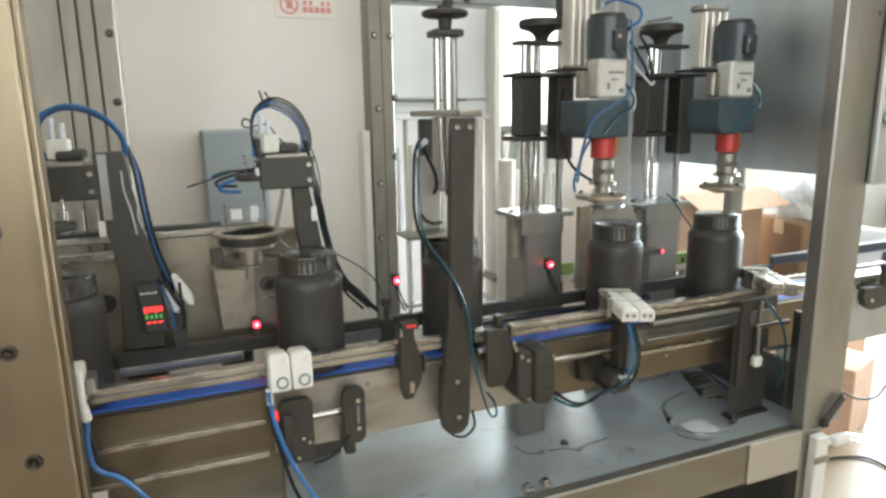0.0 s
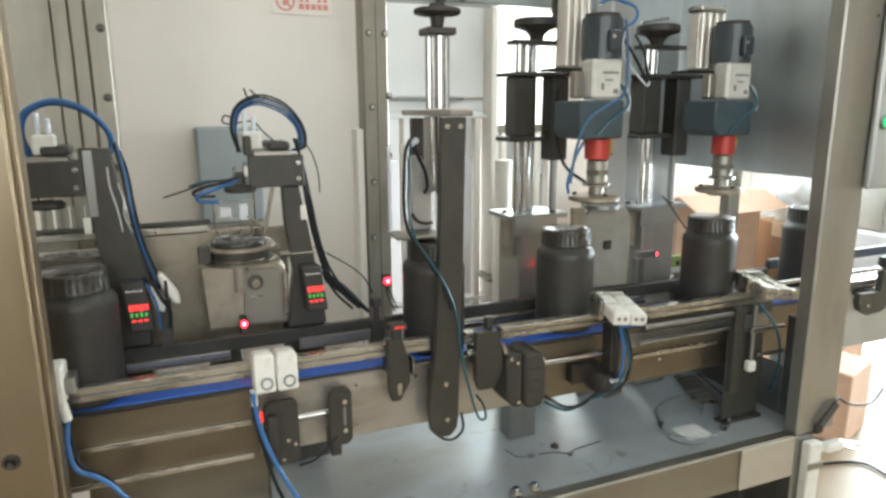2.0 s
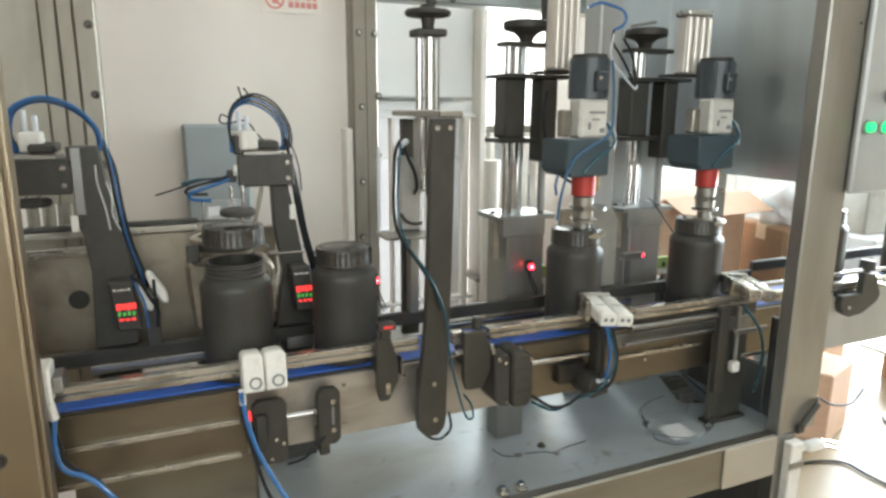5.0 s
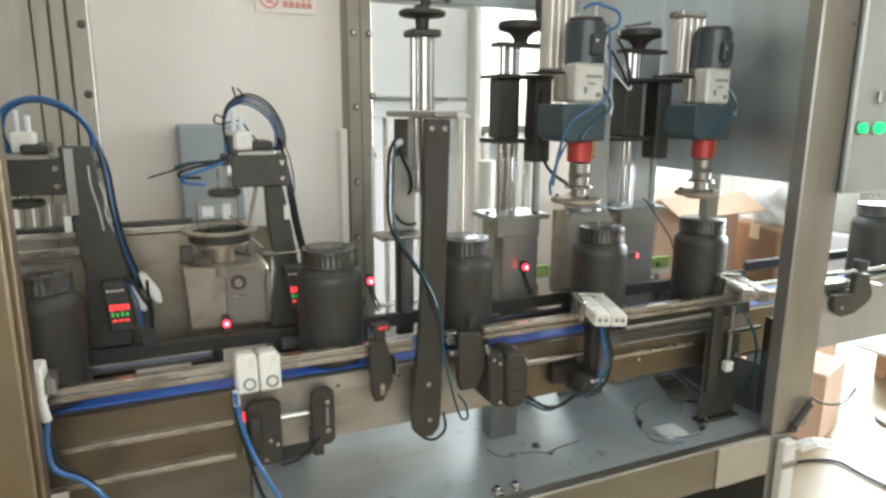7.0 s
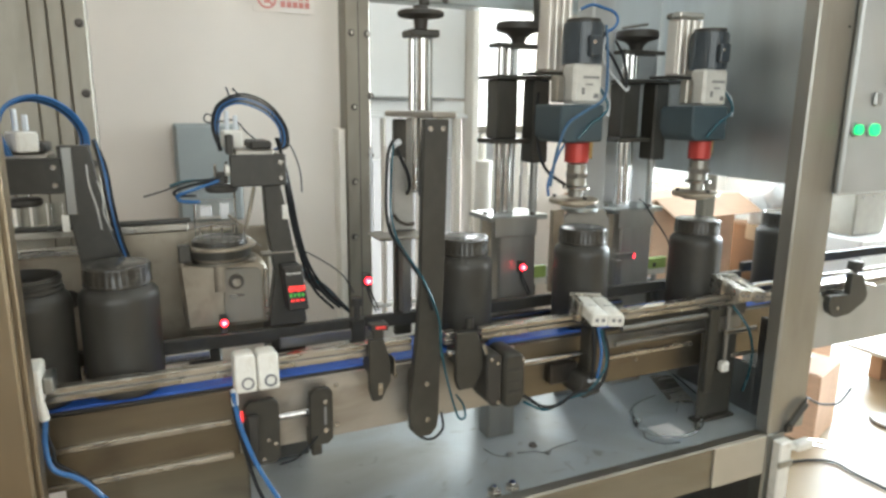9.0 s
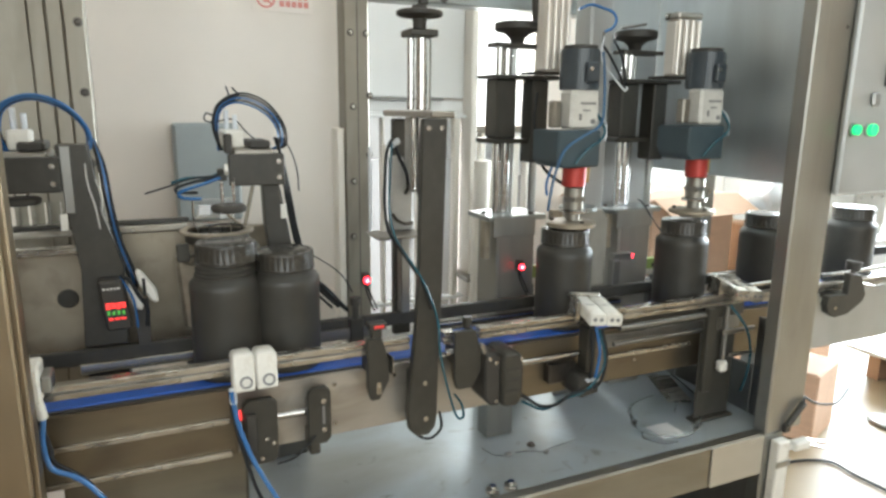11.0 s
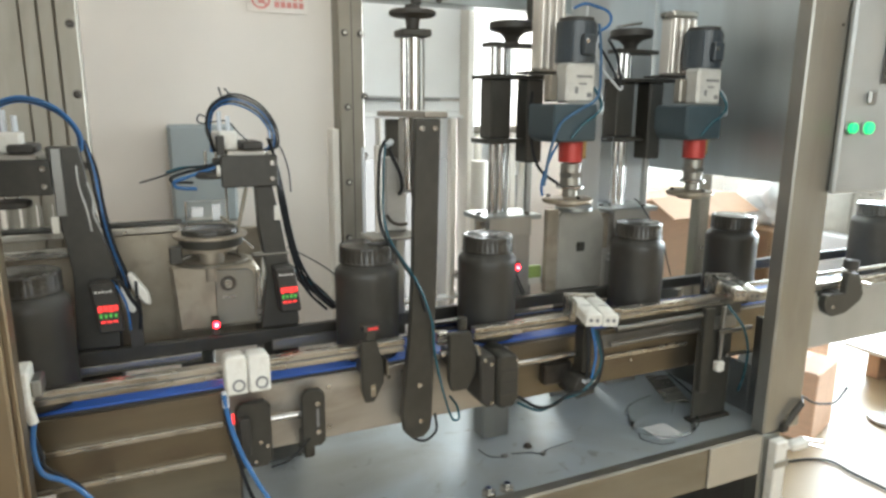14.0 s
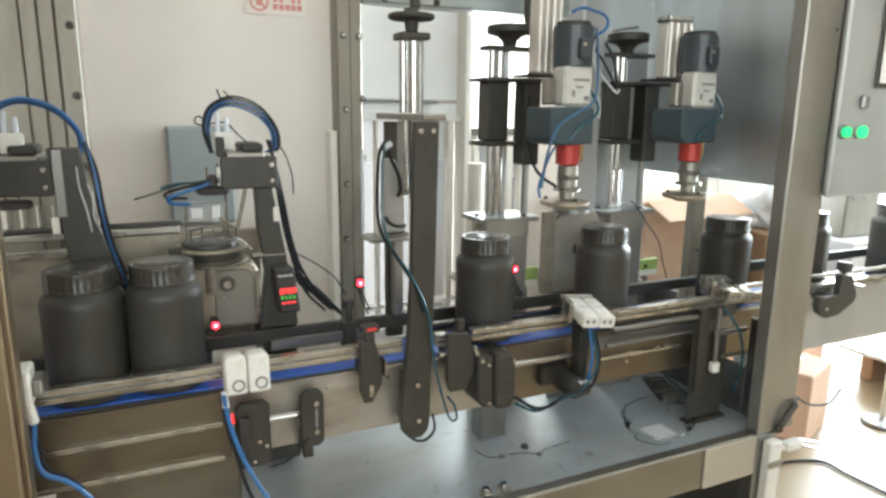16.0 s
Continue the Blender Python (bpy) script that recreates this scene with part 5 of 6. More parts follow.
ft = B()
for i in range(5):
    rod(ft, (-0.53 + i * 0.018, 0.13, 1.0365), (-0.53 + i * 0.018, 0.13, 1.085 + 0.006 * (i % 2)), 0.0018, 8)
sweep(ft, [(-0.535, 0.125, 1.086), (-0.5, 0.12, 1.09), (-0.46, 0.125, 1.086)], 0.0018, 6)
sweep(ft, [(-0.535, 0.135, 1.07), (-0.5, 0.13, 1.074), (-0.455, 0.135, 1.066), (-0.43, 0.13, 1.045)], 0.0018, 6)
part("wire_guard", ft, CHROME, ch, "thin bent wire guard")
bx("guide_block", CLEAR, ch, -0.535, -0.475, 0.15, 0.18, 1.0365, 1.10, 0.003, "clear plastic lid guide")
bx("clear_plate", THIN_FILM, ch, -0.532, -0.468, 0.165, 0.170, 1.095, 1.128, 0.001, "clear plastic plate over the nest")
# two white pieces stand for glints on the clear plastic
bx("clear_plate", FILM, ch, -0.526, -0.506, 0.160, 0.1645, 1.100, 1.118, 0.001, "white piece painting a glint on the clear plastic")
bx("clear_plate", FILM, ch, -0.492, -0.478, 0.160, 0.1645, 1.093, 1.122, 0.001, "white piece painting a glint on the clear plastic")
rd("plate_rod", CHROME, ch, (-0.466, 0.168, 1.0365), (-0.466, 0.168, 1.15), 0.002, 8)
rd("plate_rod", CHROME, ch, (-0.534, 0.168, 1.0365), (-0.534, 0.168, 1.128), 0.002, 8)
rd("strut", CHUTE, ch, (-0.452, 0.15, 1.075), (-0.434, 0.15, 1.150), 0.0035, 10)
rd("strut", CHUTE, ch, (-0.452, 0.15, 1.078), (-0.480, 0.15, 1.102), 0.0025, 10)
rk = thing("rail_fitting", "clear plastic fittings on the rear rail", "fitting", -0.77, 0.16, 1.0845)
for i in range(4):
    rd("fitting", CLEAR, rk, (i * 0.022 - 0.04, 0.04, 0.008), (i * 0.022 - 0.04, 0.04, 0.045), 0.009, 14)

# knob and hoses beside the post
kb = thing("adjusting_knob", "dark adjusting knob on a bracket", "knob", -0.274, 0.072, 0)
rd("stem", BLACK, kb, (0, 0, 0.9095), (0, 0, 0.935), 0.006, 14)
rd("knob", BLACK_MATT, kb, (0, 0, 0.9355), (0, 0, 0.95), 0.010, 16)
bx("base", BLACK, kb, -0.012, 0.014, -0.005, 0.02, 0.86, 0.9092, 0.002)
wr = thing("loose_wires", "thin loose wires running to the post", "wire")
hose("wire", TUBE_BLACK, wr, [(-0.365, 0.16, 1.035), (-0.348, 0.2, 1.022), (-0.294, 0.2, 0.987), (-0.262, 0.2, 0.958), (-0.245, 0.19, 0.925)], 0.0014)
for k in range(5):
    hose("hose", TUBE_TEAL if k == 1 else TUBE_BLACK, wr, [(-0.362 + 0.002 * k, 0.135, 1.005 - 0.006 * k), (-0.343, 0.14, 0.985 - 0.0045 * k), (-0.31, 0.14, 0.955 - 0.0042 * k), (-0.272, 0.13, 0.910 - 0.001 * k)], 0.0020 + 0.0002 * (k % 3))

# ---------------------------------------------------------------- right-hand side
cb = thing("control_cabinet", "pale grey operator cabinet with lit green buttons", "control cabinet")
bx("body", CABINET, cb, 0.588, 1.2, -0.215, -0.201, 1.134, 2.1, 0.004)
bx("case", CABINET, cb, 0.615, 1.19, -0.2005, -0.10, 1.136, 2.098, 0.004)
for x in (0.607, 0.652):
    rd("bezel", GEAR if x > 0.63 else STEEL, cb, (x, -0.2155, 1.257), (x, -0.2195, 1.257), 0.0135, 20)
    rd("button", LAMP_GREEN, cb, (x, -0.22, 1.257), (x, -0.228, 1.257), 0.0095 if x < 0.63 else 0.0115, 20)
bx("screen", BLACK, cb, 0.678, 0.93, -0.2185, -0.2155, 1.338, 1.51, 0.002)
bx("screen_glass", PALE, cb, 0.688, 0.92, -0.2198, -0.2187, 1.348, 1.50, 0.001)
bx("key_switch", STEEL_DARK, cb, 0.645, 0.667, -0.223, -0.2155, 1.30, 1.326, 0.004)
rd("hole", BLACK, fr, (0.575, -0.2005, 1.44), (0.575, -0.2015, 1.44), 0.003, 10)
oc = thing("outlet_clip", "black bent clip with a knob on the outlet conveyor", "bracket", 0.79, -0.125, 0, "brackets along the conveyor")
part("plate", prism(B(), [(0.004, 0.942), (0.044, 0.936), (0.066, 0.888), (0.058, 0.872), (0.012, 0.848), (-0.030, 0.845), (-0.054, 0.858), (-0.062, 0.876), (-0.058, 0.896), (0.004, 0.894)], -0.006, 0.010), BLACK, oc)
bx("arm", BLACK, oc, 0.0, 0.03, 0.0105, 0.058, 0.872, 0.892, 0.002)
rd("knob", BLACK_MATT, oc, (0.026, 0.006, 0.945), (0.028, 0.006, 0.966), 0.016, 12)
rd("stem", DARK_BOLT, oc, (0.026, 0.002, 0.9375), (0.026, 0.006, 0.945), 0.006, 12)
fixed(SCREW, "screw", oc, -0.035, -0.006, 0.868)
rd("pin", CHROME, oc, (0.050, -0.004, 0.915), (0.085, -0.006, 0.905), 0.004, 10)

pl = thing("power_plug", "white power plug with a black cable on the post", "plug", 0.60, -0.21, 0.0)
rd("cable_gland", BLACK, pl, (-0.058, 0.0, 0.667), (-0.016, 0.0, 0.709), 0.007, 14)
bx("strap", BLACK_MATT, pl, -0.062, -0.044, 0.0, 0.0095, 0.650, 0.668, 0.002)
hose("cable", TUBE_BLACK, pl, [(-0.016, 0.0, 0.709), (0.01, 0.02, 0.706), (0.041, 0.04, 0.695), (0.09, 0.05, 0.668), (0.142, 0.06, 0.650), (0.20, 0.07, 0.641), (0.28, 0.10, 0.648)], 0.0026)
bx("conduit", WHITE, pl, -0.090, -0.056, -0.012, 0.0095, 0.0, 0.640, 0.003)
bx("conduit_clip", STEEL, pl, -0.094, -0.053, -0.0145, -0.0122, 0.585, 0.600, 0.001)
bx("plug", WHITE, pl, -0.034, 0.012, -0.01, 0.012, 0.606, 0.626, 0.004)
bx("plug_tail", WHITE, pl, -0.0555, -0.0342, -0.004, 0.006, 0.611, 0.621, 0.002)
rd("pin", CHROME, pl, (0.0125, 0.0, 0.612), (0.085, 0.006, 0.582), 0.003, 10)
rd("pin", CHROME, pl, (0.0125, 0.008, 0.620), (0.088, 0.016, 0.592), 0.003, 10)


def carton(label, x, y, z, sx, sy, sz, turn, mat=CARD, flaps=False):
    t = thing("cardboard_box", label, "box", x, y, z, "cardboard boxes beside the machine")
    t.matrix_basis = pose(x, y, z, 0, 0, turn)
    bx("body", mat, t, -sx / 2, sx / 2, -sy / 2, sy / 2, 0, sz, 0.006)
    bx("tape", TAPE, t, -sx / 2 - 0.001, sx / 2 + 0.001, -0.025, 0.025, sz * 0.75, sz + 0.0012, 0.0005)
    if flaps:
        part("flap", box(B(), -sx / 2, sx / 2, -sy * 0.32, 0, -0.002, 0.002, 0.001, pose(0, -sy / 2, sz + 0.003, 28, 0, 0)), mat, t)
        part("flap", box(B(), -sx / 2, sx / 2, 0, sy * 0.32, -0.002, 0.002, 0.001, pose(0, sy / 2, sz + 0.003, -24, 0, 0)), mat, t)
    return t


tb = thing("packing_table", "low steel packing table with stacked boxes", "table", 1.35, 0.72, 0)
bx("top", STEEL_H, tb, -0.65, 0.75, -0.42, 0.42, 0.66, 0.69, 0.003)
for dx in (-0.6, 0.7):
    for dy in (-0.38, 0.38):
        bx("leg", STEEL, tb, dx - 0.02, dx + 0.02, dy - 0.02, dy + 0.02, 0.0, 0.6595, 0.002)
carton("large brown cardboard box on the packing table", 1.07, 0.80, 0.69, 0.42, 0.36, 0.315, 6, CARD, True)
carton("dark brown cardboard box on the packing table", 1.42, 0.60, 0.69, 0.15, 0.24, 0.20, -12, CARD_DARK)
bag = thing("plastic_bag", "crumpled white plastic film bag on the boxes", "plastic bag", 1.44, 0.60, 0.885)
bb = B()
bmesh.ops.create_icosphere(bb, subdivisions=4, radius=0.10)
for v in bb.verts:
    n = noise.noise(v.co * 14) * 0.045 + noise.noise(v.co * 34) * 0.018
    v.co += v.co.normalized() * n
    v.co.z = max(v.co.z * 1.05, -0.07)
    v.co.x *= 1.05
part("film", bb, FILM, bag).location = (0.02, 0, 0.0755)
carton("brown cardboard box on the floor", 1.79, 0.68, 0.0, 0.26, 0.24, 0.29, 20)
carton("brown cardboard box on the floor by the conveyor", 1.9, 0.95, 0.0, 0.4, 0.4, 0.34, 4)

sd_ = thing("floor_stand", "white pole on a dark round foot", "stand", 2.19, 0.52, 0)
part("foot", lathe(B(), [(0, 0), (0.075, 0), (0.078, 0.006), (0.072, 0.016), (0.03, 0.024), (0.018, 0.03), (0, 0.03)], 28), STEEL_DARK, sd_)
rd("pole", WHITE, sd_, (0.0, 0, 0.0305), (0.0, 0, 0.62), 0.012, 14)
fb = thing("foam_box", "white foam box on the packing table", "box", 1.83, 0.60, 0.69)
bx("body", FILM, fb, -0.19, 0.19, -0.2, 0.2, 0.0, 0.165, 0.008)
bn = thing("grey_bin", "grey metal bin with a row of rivets", "bin", 1.76, 0.52, 0.8552)
bx("body", GRIP, bn, -0.09, 0.09, -0.06, 0.06, 0.0, 0.165, 0.006)
for x in (-0.06, 0.0, 0.06):
    fixed(SCREW, "rivet", bn, x, -0.06, 0.14)
fc = thing("floor_cable", "black power cable lying on the floor", "cable")
hose("cable", TUBE_BLACK, fc, [(1.30, 0.42, 0.006), (1.5, 0.46, 0.006), (1.65, 0.41, 0.006), (1.655, 0.316, 0.006), (1.66, 0.22, 0.006), (1.70, -0.2, 0.006), (2.1, -0.6, 0.006)], 0.0045)
pal = thing("floor_plate", "grey steel plate on low runners coloured as shade", "plate", 3.0, 0.55, 0)
bx("plate", STEEL_H, pal, -0.5, 0.6, -0.4, 0.4, 0.15, 0.17, 0.003)
# runners take the brown of the shadow under the plate edge
bx("shade_runner", CARD_DARK, pal, -0.40, 0.50, -0.34, -0.28, 0.0, 0.1495, 0.003)
bx("shade_runner", CARD_DARK, pal, -0.40, 0.50, 0.28, 0.34, 0.0, 0.1495, 0.003)

# ---------------------------------------------------------------- jars
def jar_thing(label, with_lid):
    t = thing("jar", label, "jar", 0, 0, 0.872, "jars on the conveyor")
    slim = Matrix.Diagonal((0.972, 0.972, 1, 1))
    part("body", lathe(B(), [(0, 0.0015), (0.046, 0.0), (0.0525, 0.002), (0.0555, 0.007), (0.0560, 0.014), (0.0554, 0.030), (0.0554, 0.130), (0.0560, 0.143), (0.0548, 0.150), (0.0515, 0.1545), (0.0470, 0.158), (0.0455, 0.161), (0.0415, 0.161), (0.0415, 0.03), (0, 0.028)], 40, slim), JAR, t)
    part("neck", lathe(B(), [(0.0415, 0.1612), (0.0455, 0.1612), (0.0472, 0.1625), (0.0472, 0.165), (0.0445, 0.167), (0.0445, 0.170), (0.046, 0.1715), (0.0445, 0.173), (0.0445, 0.177), (0.046, 0.1785), (0.0445, 0.180), (0.0445, 0.184), (0.0415, 0.184), (0.0415, 0.1612)], 40, slim), JAR, t)
    if with_lid:
        part("lid", lid_mesh(B()), LID, t).location = (0, 0, 0.164)
    return t


def lid_mesh(bm):
    """A screw lid whose skirt is finely ribbed."""
    seg = 120
    rows = [(0, 0.0285, 0), (0.036, 0.0285, 0), (0.038, 0.0272, 0), (0.041, 0.0285, 0), (0.0442, 0.0282, 0), (0.0456, 0.0265, 0.4), (0.0460, 0.024, 1), (0.0460, 0.0035, 1), (0.0466, 0.0025, 0), (0.0466, 0.0, 0), (0.0452, 0.0, 0), (0.0452, 0.022, 0), (0, 0.022, 0)]
    rings = []
    for r, z, rib in rows:
        n = seg if r else 1
        rings.append([bm.verts.new(((r - 0.0006 * rib * (k // 2 % 2)) * math.cos(6.283185 * k / seg), (r - 0.0006 * rib * (k // 2 % 2)) * math.sin(6.283185 * k / seg), z)) for k in range(n)])
    for a, b in zip(rings, rings[1:]):
        for k in range(seg):
            q = (k + 1) % seg
            ring = [a[0]] if len(a) == 1 else [a[k], a[q]]
            bm.faces.new(ring + ([b[0]] if len(b) == 1 else [b[q], b[k]]))
    return bm


def loose_lid(label):
    t = thing("lid", label, "lid", -0.5, 0.13, 1.037, "loose lids")
    part("shell", lid_mesh(B()), LID, t)
    return t


def motions():
    W = {
        "j4": [(0, 0.432), (0.6, 0.509), (1.2, 0.606), (1.8, 0.69), (2.4, 0.78), (3.6, 0.95), (4.2, 1.03), (8, 1.5), (16, 1.6)],
        "j3": [(0, 0.176), (0.6, 0.252), (1.2, 0.345), (1.8, 0.405), (2.4, 0.49), (3.0, 0.567), (3.6, 0.650), (4.2, 0.725), (6.5, 0.985), (7.5, 1.10), (9.2, 1.33), (11.3, 1.45), (16, 1.46)],
        "j2": [(0, -0.173), (0.6, -0.105), (1.2, -0.023), (1.8, 0.051), (2.4, 0.135), (3.0, 0.215), (3.6, 0.292), (4.2, 0.385), (4.6, 0.433), (6.5, 0.435), (6.8, 0.445), (7.4, 0.519), (8.0, 0.609), (8.6, 0.672), (9.2, 0.745), (11.3, 1.01), (12.3, 1.15), (13.4, 1.30), (16, 1.32)],
        "j1": [(0, -0.426), (0.3, -0.389), (0.9, -0.306), (1.2, -0.262), (1.8, -0.215), (2.4, -0.130), (3.0, -0.070), (3.6, 0.010), (4.2, 0.098), (4.6, 0.127), (6.4, 0.127), (6.8, 0.172), (7.4, 0.247), (8.0, 0.326), (8.6, 0.404), (9.2, 0.485), (11.3, 0.71), (12.5, 0.88), (13.1, 0.95), (13.7, 1.03), (14.5, 1.13), (16, 1.18)],
        "b": [(0, -0.775), (0.6, -0.766), (1.6, -0.762), (1.8, -0.752), (2.1, -0.728), (2.4, -0.684), (2.7, -0.642), (3.3, -0.571), (3.9, -0.490), (4.2, -0.449), (6.3, -0.155), (6.8, -0.115), (7.1, -0.092), (7.4, -0.056), (8.0, 0.029), (8.6, 0.110), (9.2, 0.189), (10.8, 0.40), (11.1, 0.430), (12.6, 0.434), (12.9, 0.445), (13.4, 0.495), (14.0, 0.578), (14.6, 0.653), (15.2, 0.73), (16, 0.835)],
        "c": [(0, -0.900), (1.7, -0.887), (2.1, -0.835), (2.4, -0.785), (2.7, -0.755), (3.3, -0.678), (3.9, -0.604), (4.2, -0.567), (4.7, -0.503), (5.7, -0.500), (6.5, -0.404), (7.1, -0.332), (7.7, -0.250), (8.0, -0.218), (8.3, -0.196), (8.6, -0.150), (9.2, -0.073), (10.7, 0.110), (11.0, 0.126), (12.5, 0.128), (12.8, 0.152), (13.4, 0.235), (14.0, 0.315), (14.6, 0.386), (15.2, 0.470), (16, 0.576)],
        "d": [(0, -1.25), (4, -1.0), (5.8, -0.80), (6.5, -0.760), (8.0, -0.758), (8.3, -0.738), (8.9, -0.669), (9.2, -0.624), (11.3, -0.367), (11.6, -0.317), (11.9, -0.273), (12.3, -0.225), (12.7, -0.175), (13.1, -0.115), (13.7, -0.066), (14.3, 0.008), (14.9, 0.095), (15.5, 0.176), (16, 0.237)],
        "e": [(0, -1.38), (5, -1.1), (7, -0.885), (8.2, -0.880), (8.9, -0.782), (9.2, -0.744), (10.9, -0.508), (11.2, -0.499), (12.25, -0.499), (12.5, -0.471), (13.1, -0.388), (13.7, -0.304), (14.0, -0.264), (14.3, -0.238), (14.6, -0.220), (14.9, -0.185), (15.5, -0.090), (16, -0.033)],
        "f": [(0, -1.51), (8, -1.2), (12, -0.86), (12.9, -0.775), (14.4, -0.752), (14.6, -0.745), (14.9, -0.712), (15.5, -0.637), (16, -0.581)],
        "g": [(0, -1.64), (9, -1.3), (13.5, -0.90), (14.5, -0.875), (14.9, -0.835), (15.2, -0.775), (15.5, -0.752), (16, -0.690)],
    }
    for k, rows in W.items():
        j = jar_thing("black plastic jar without lid on the blue belt" if k in "ce" else "black plastic jar with a ribbed screw lid", k not in "ce")
        walk(j, [(t, pose(x, 0, 0.872)) for t, x in rows])

    NEST, ON = (-0.50, 0.13, 1.037), 1.0362
    FALL = ((0, 0.027), (0.2, 0.024), (0.4, 0.017), (0.6, 0.010), (0.9, 0.001), (1.05, 0))

    def drop(t0):
        return [(t0 + t, pose(-0.50, 0.13, 1.037 + z)) for t, z in FALL]

    rise = [(0, 0.027)]
    for t0, empty, up in ((0.9, 4.6, 5.4), (7.2, 10.3, 11.2), (13.7, 16.0, 0)):
        rise += [(t0 + t, z) for t, z in FALL] + [(empty, 0)] + ([(up, 0.027)] if up else [])
    walk(piston, [(t, pose(0, 0, z)) for t, z in rise])
    la = loose_lid("loose black screw lid from the chute")
    walk(la, [(0, pose(-0.50, 0.265, 1.001)), (0.65, pose(-0.50, 0.265, 1.001)), (0.78, pose(-0.50, 0.22, 1.075))] + drop(0.9) + [ (4.5, pose(*NEST)), (4.7, pose(-0.5, 0.12, 1.09)), (4.95, pose(-0.501, 0.0, 1.09)), (5.2, pose(-0.501, 0, ON))] + [(t, pose(x, 0, ON)) for t, x in W["c"] if t > 5.3])
    lb = loose_lid("loose black screw lid from the chute")
    walk(lb, [(0, pose(-0.605, 0.265, 1.001)), (4, pose(-0.605, 0.265, 1.001)), (5, pose(-0.50, 0.265, 1.001)), (6.95, pose(-0.50, 0.265, 1.001)), (7.08, pose(-0.50, 0.22, 1.075))] + drop(7.2) + [ (10.1, pose(*NEST)), (10.4, pose(-0.5, 0.12, 1.09)), (10.8, pose(-0.500, 0.0, 1.09)), (11.15, pose(-0.499, 0, ON)), (12.25, pose(-0.499, 0, ON))] + [(t, pose(x, 0, ON)) for t, x in W["e"] if t > 12.3])
    lc = loose_lid("loose black screw lid from the chute")
    walk(lc, [(0, pose(-0.71, 0.265, 1.001)), (4, pose(-0.71, 0.265, 1.001)), (5, pose(-0.605, 0.265, 1.001)), (10, pose(-0.605, 0.265, 1.001)), (11, pose(-0.50, 0.265, 1.001)), (13.45, pose(-0.50, 0.265, 1.001)), (13.58, pose(-0.50, 0.22, 1.075))] + drop(13.7) + [ (16, pose(*NEST))])

    def head(ob, x, zs):
        walk(ob, [(t, pose(x, 0, 1.297 + z)) for t, z in zs])

    head(cap1, 0.137, [(0, 0), (4.5, 0), (4.9, -0.064), (6.0, -0.064), (6.25, -0.008), (6.5, 0), (10.8, 0), (11.1, -0.062), (12.05, -0.062), (12.2, -0.03), (12.35, 0), (16, 0)])
    head(cap2, 0.444, [(0, 0), (4.5, 0), (4.9, -0.060), (6.0, -0.058), (6.3, -0.024), (6.7, 0), (10.8, 0), (11.1, -0.052), (12.0, -0.060), (12.3, -0.052), (12.6, -0.024), (12.9, 0), (16, 0)])

    def sw(rows):
        walk(suck_a, [(t, pose(-0.492, y, z)) for t, y, z in rows])

    UP, NY = 1.148, 0.114
    sw([(0, 0.10, 1.174), (0.2, 0.10, 1.152), (0.4, 0.10, 1.141), (0.5, 0.10, 1.139), (0.7, 0.10, 1.143), (0.9, NY, 1.167), (1.1, NY, 1.167), (1.4, NY, 1.159), (1.8, NY, 1.152), (2.2, NY, UP), (4.2, NY, UP), (4.45, NY, 1.08), (4.7, NY, 1.135), (4.95, 0.0, 1.135), (5.2, 0.0, 1.07), (5.6, 0.0, 1.07), (5.9, 0.0, UP), (6.3, 0.10, 1.182), (6.5, 0.10, 1.18), (6.8, 0.10, 1.146), (7.0, 0.10, 1.144), (7.2, NY, 1.180), (7.6, NY, 1.168), (7.8, NY, 1.160), (8.0, NY, 1.151), (8.3, NY, UP), (10.0, NY, UP), (10.2, NY, 1.08), (10.4, NY, 1.135), (10.8, 0.0, 1.135), (11.1, 0.0, 1.125), (11.4, 0.0, 1.118), (11.8, 0.0, 1.12), (12.1, 0.03, 1.14), (12.6, 0.10, 1.165), (13.0, 0.10, 1.178), (13.2, 0.10, 1.146), (13.5, 0.10, 1.137), (13.6, 0.10, 1.154), (13.7, NY, 1.178), (14.0, NY, 1.172), (14.2, NY, 1.158), (14.5, NY, 1.149), (14.8, NY, 1.145), (16, NY, UP)])
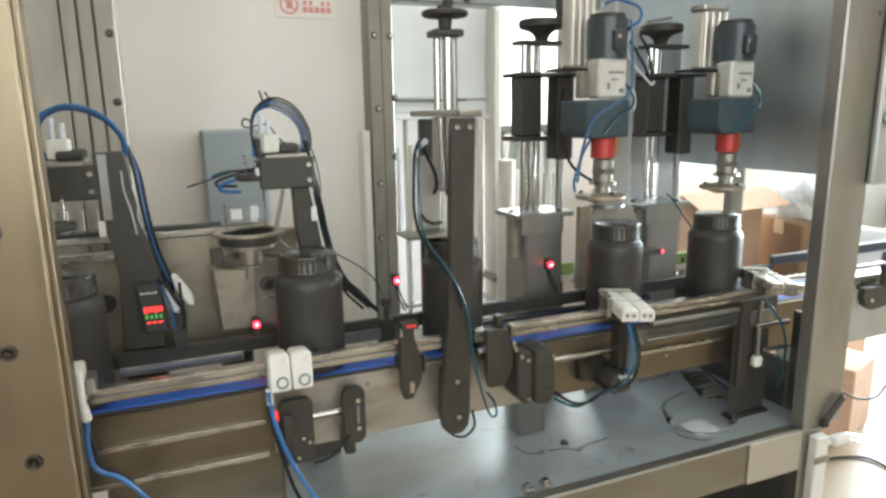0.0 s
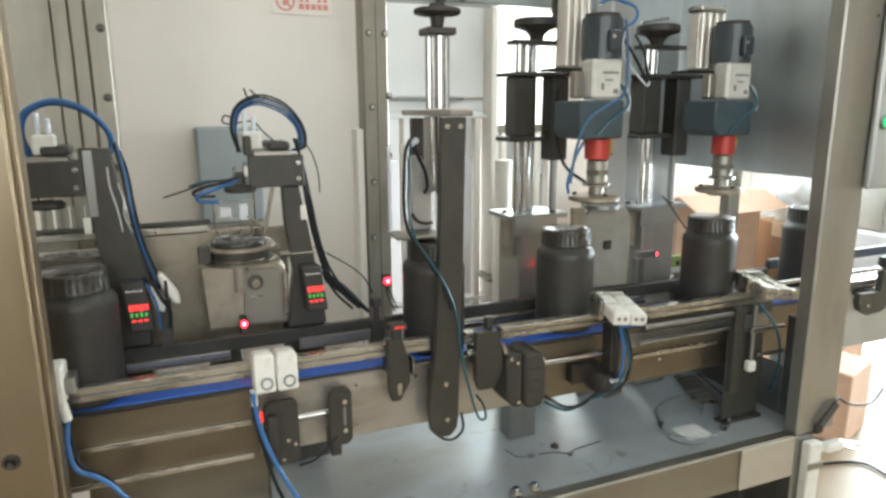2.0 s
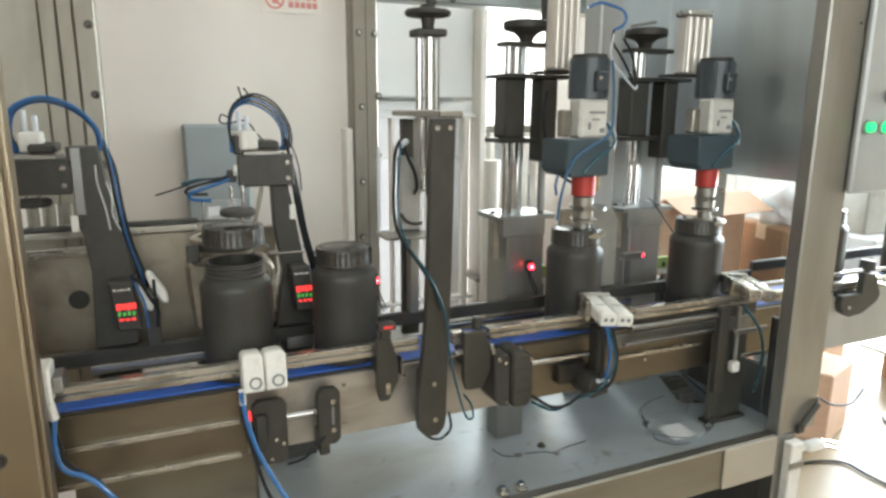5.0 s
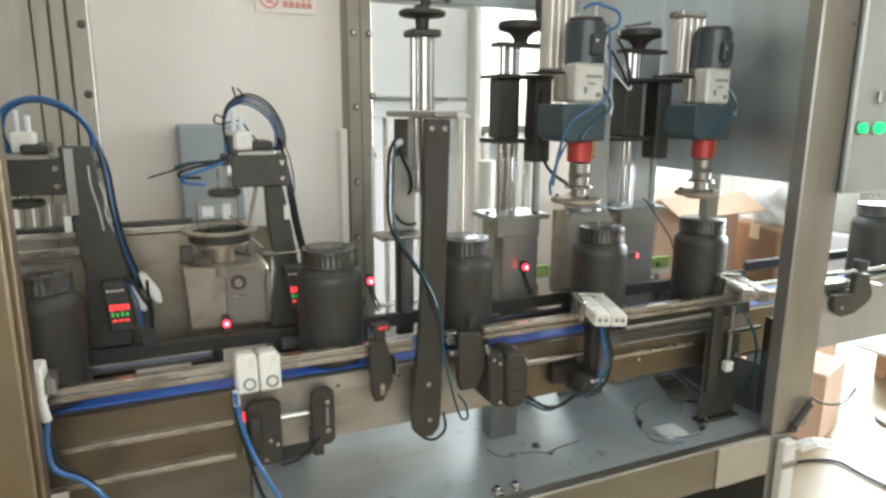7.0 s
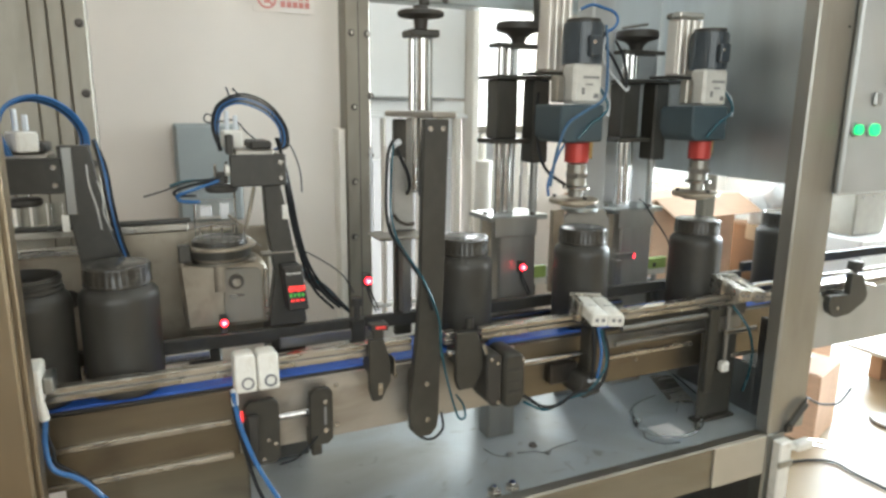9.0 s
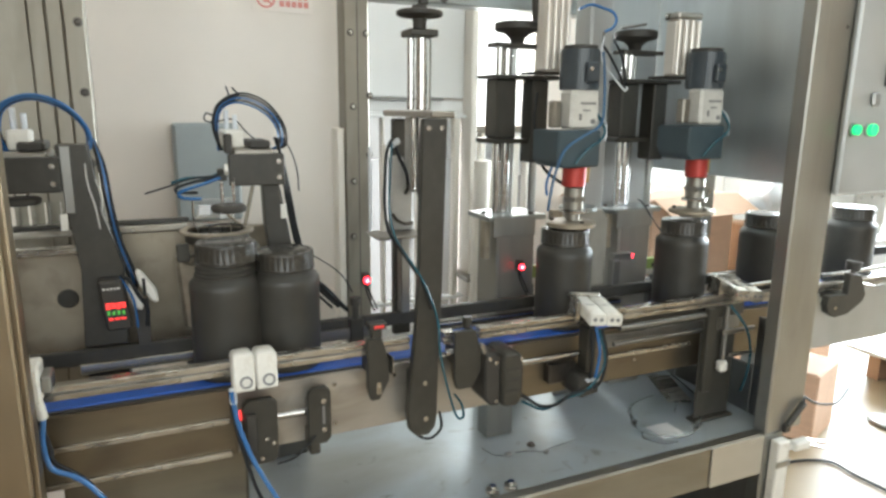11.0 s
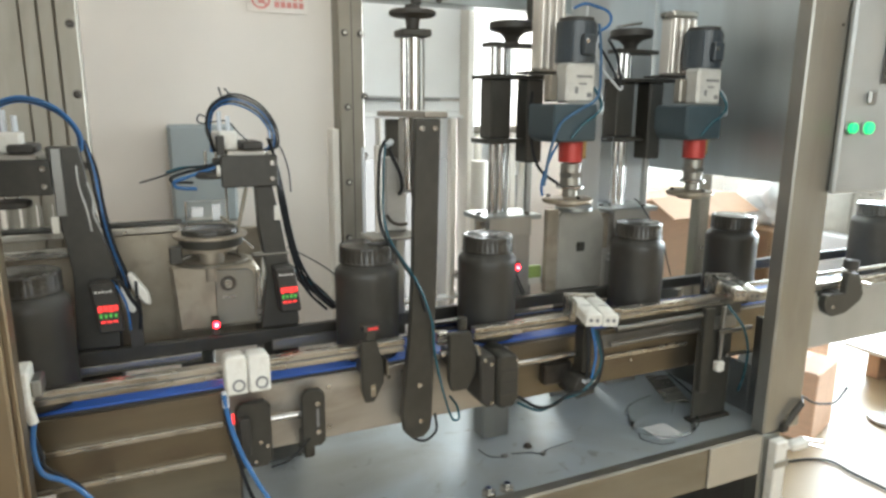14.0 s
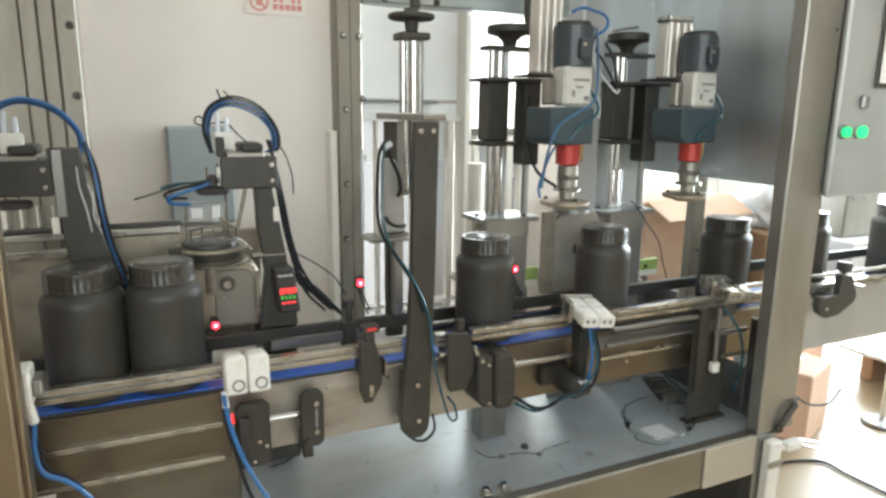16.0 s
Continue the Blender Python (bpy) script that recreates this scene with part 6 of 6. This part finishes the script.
    walk(suck_b, [(0, pose(-0.775, 0.05, 1.12)), (1.0, pose(-0.775, 0.03, 1.10)), (1.8, pose(-0.775, 0.10, 1.14)), (16, pose(-0.775, 0.10, 1.14))])

    HOSES = [(0, 0.018, 1.169), (0.4, 0.018, 1.169), (0.8, 0.012, 1.172), (1.2, 0.006, 1.166), (1.6, 0.003, 1.154), (2.0, 0, 1.149), (2.8, 0, 1.146), (4.2, 0, 1.147), (4.7, 0.004, 1.15), (5.2, 0.006, 1.15), (5.9, 0.010, 1.17), (6.4, 0.012, 1.177), (6.8, 0.010, 1.177), (7.2, 0.004, 1.179), (7.6, 0.006, 1.167), (8.0, 0, 1.152), (8.4, 0, 1.148), (10.2, 0, 1.147), (10.8, 0.004, 1.15), (11.4, 0.005, 1.151), (12.2, 0.010, 1.152), (12.6, 0.012, 1.168), (13.0, 0.012, 1.178), (13.8, 0.012, 1.177), (14.2, 0.006, 1.160), (14.6, 0, 1.149), (16, 0, 1.147)]
    walk(hoses_a, [(t, pose(-0.492 + dx, 0.108, z)) for t, dx, z in HOSES])
    walk(hoses_b, [(0, pose(-0.775, 0.108, 1.148)), (16, pose(-0.775, 0.108, 1.148))])

    def swing(ob, x, rows):
        walk(ob, [(t, pose(x, 0.125 + dy, 1.215, 0, 0, a)) for t, a, dy in rows])

    swing(loop_a, -0.445, [(0, 30, -0.02), (0.9, 30, -0.02), (1.5, 5, 0), (4.3, 0, 0), (4.9, 28, -0.02), (7.2, 30, -0.02), (7.7, 8, 0), (10.2, 0, 0), (10.7, 15, -0.01), (11.3, 5, 0), (12.3, 12, 0), (12.7, 29, -0.02), (13.6, 30, -0.02), (14.2, 8, 0), (16, 0, 0)])
    swing(loop_b, -0.745, [(0, 0, 0), (2.1, 4, 0), (2.4, 40, -0.02), (2.9, 12, 0), (3.5, 0, 0), (8.3, 0, 0), (8.6, 35, -0.02), (9.2, 25, -0.01), (9.8, 0, 0), (14.9, 0, 0), (15.3, 30, -0.02), (15.8, 6, 0), (16, 4, 0)])


motions()
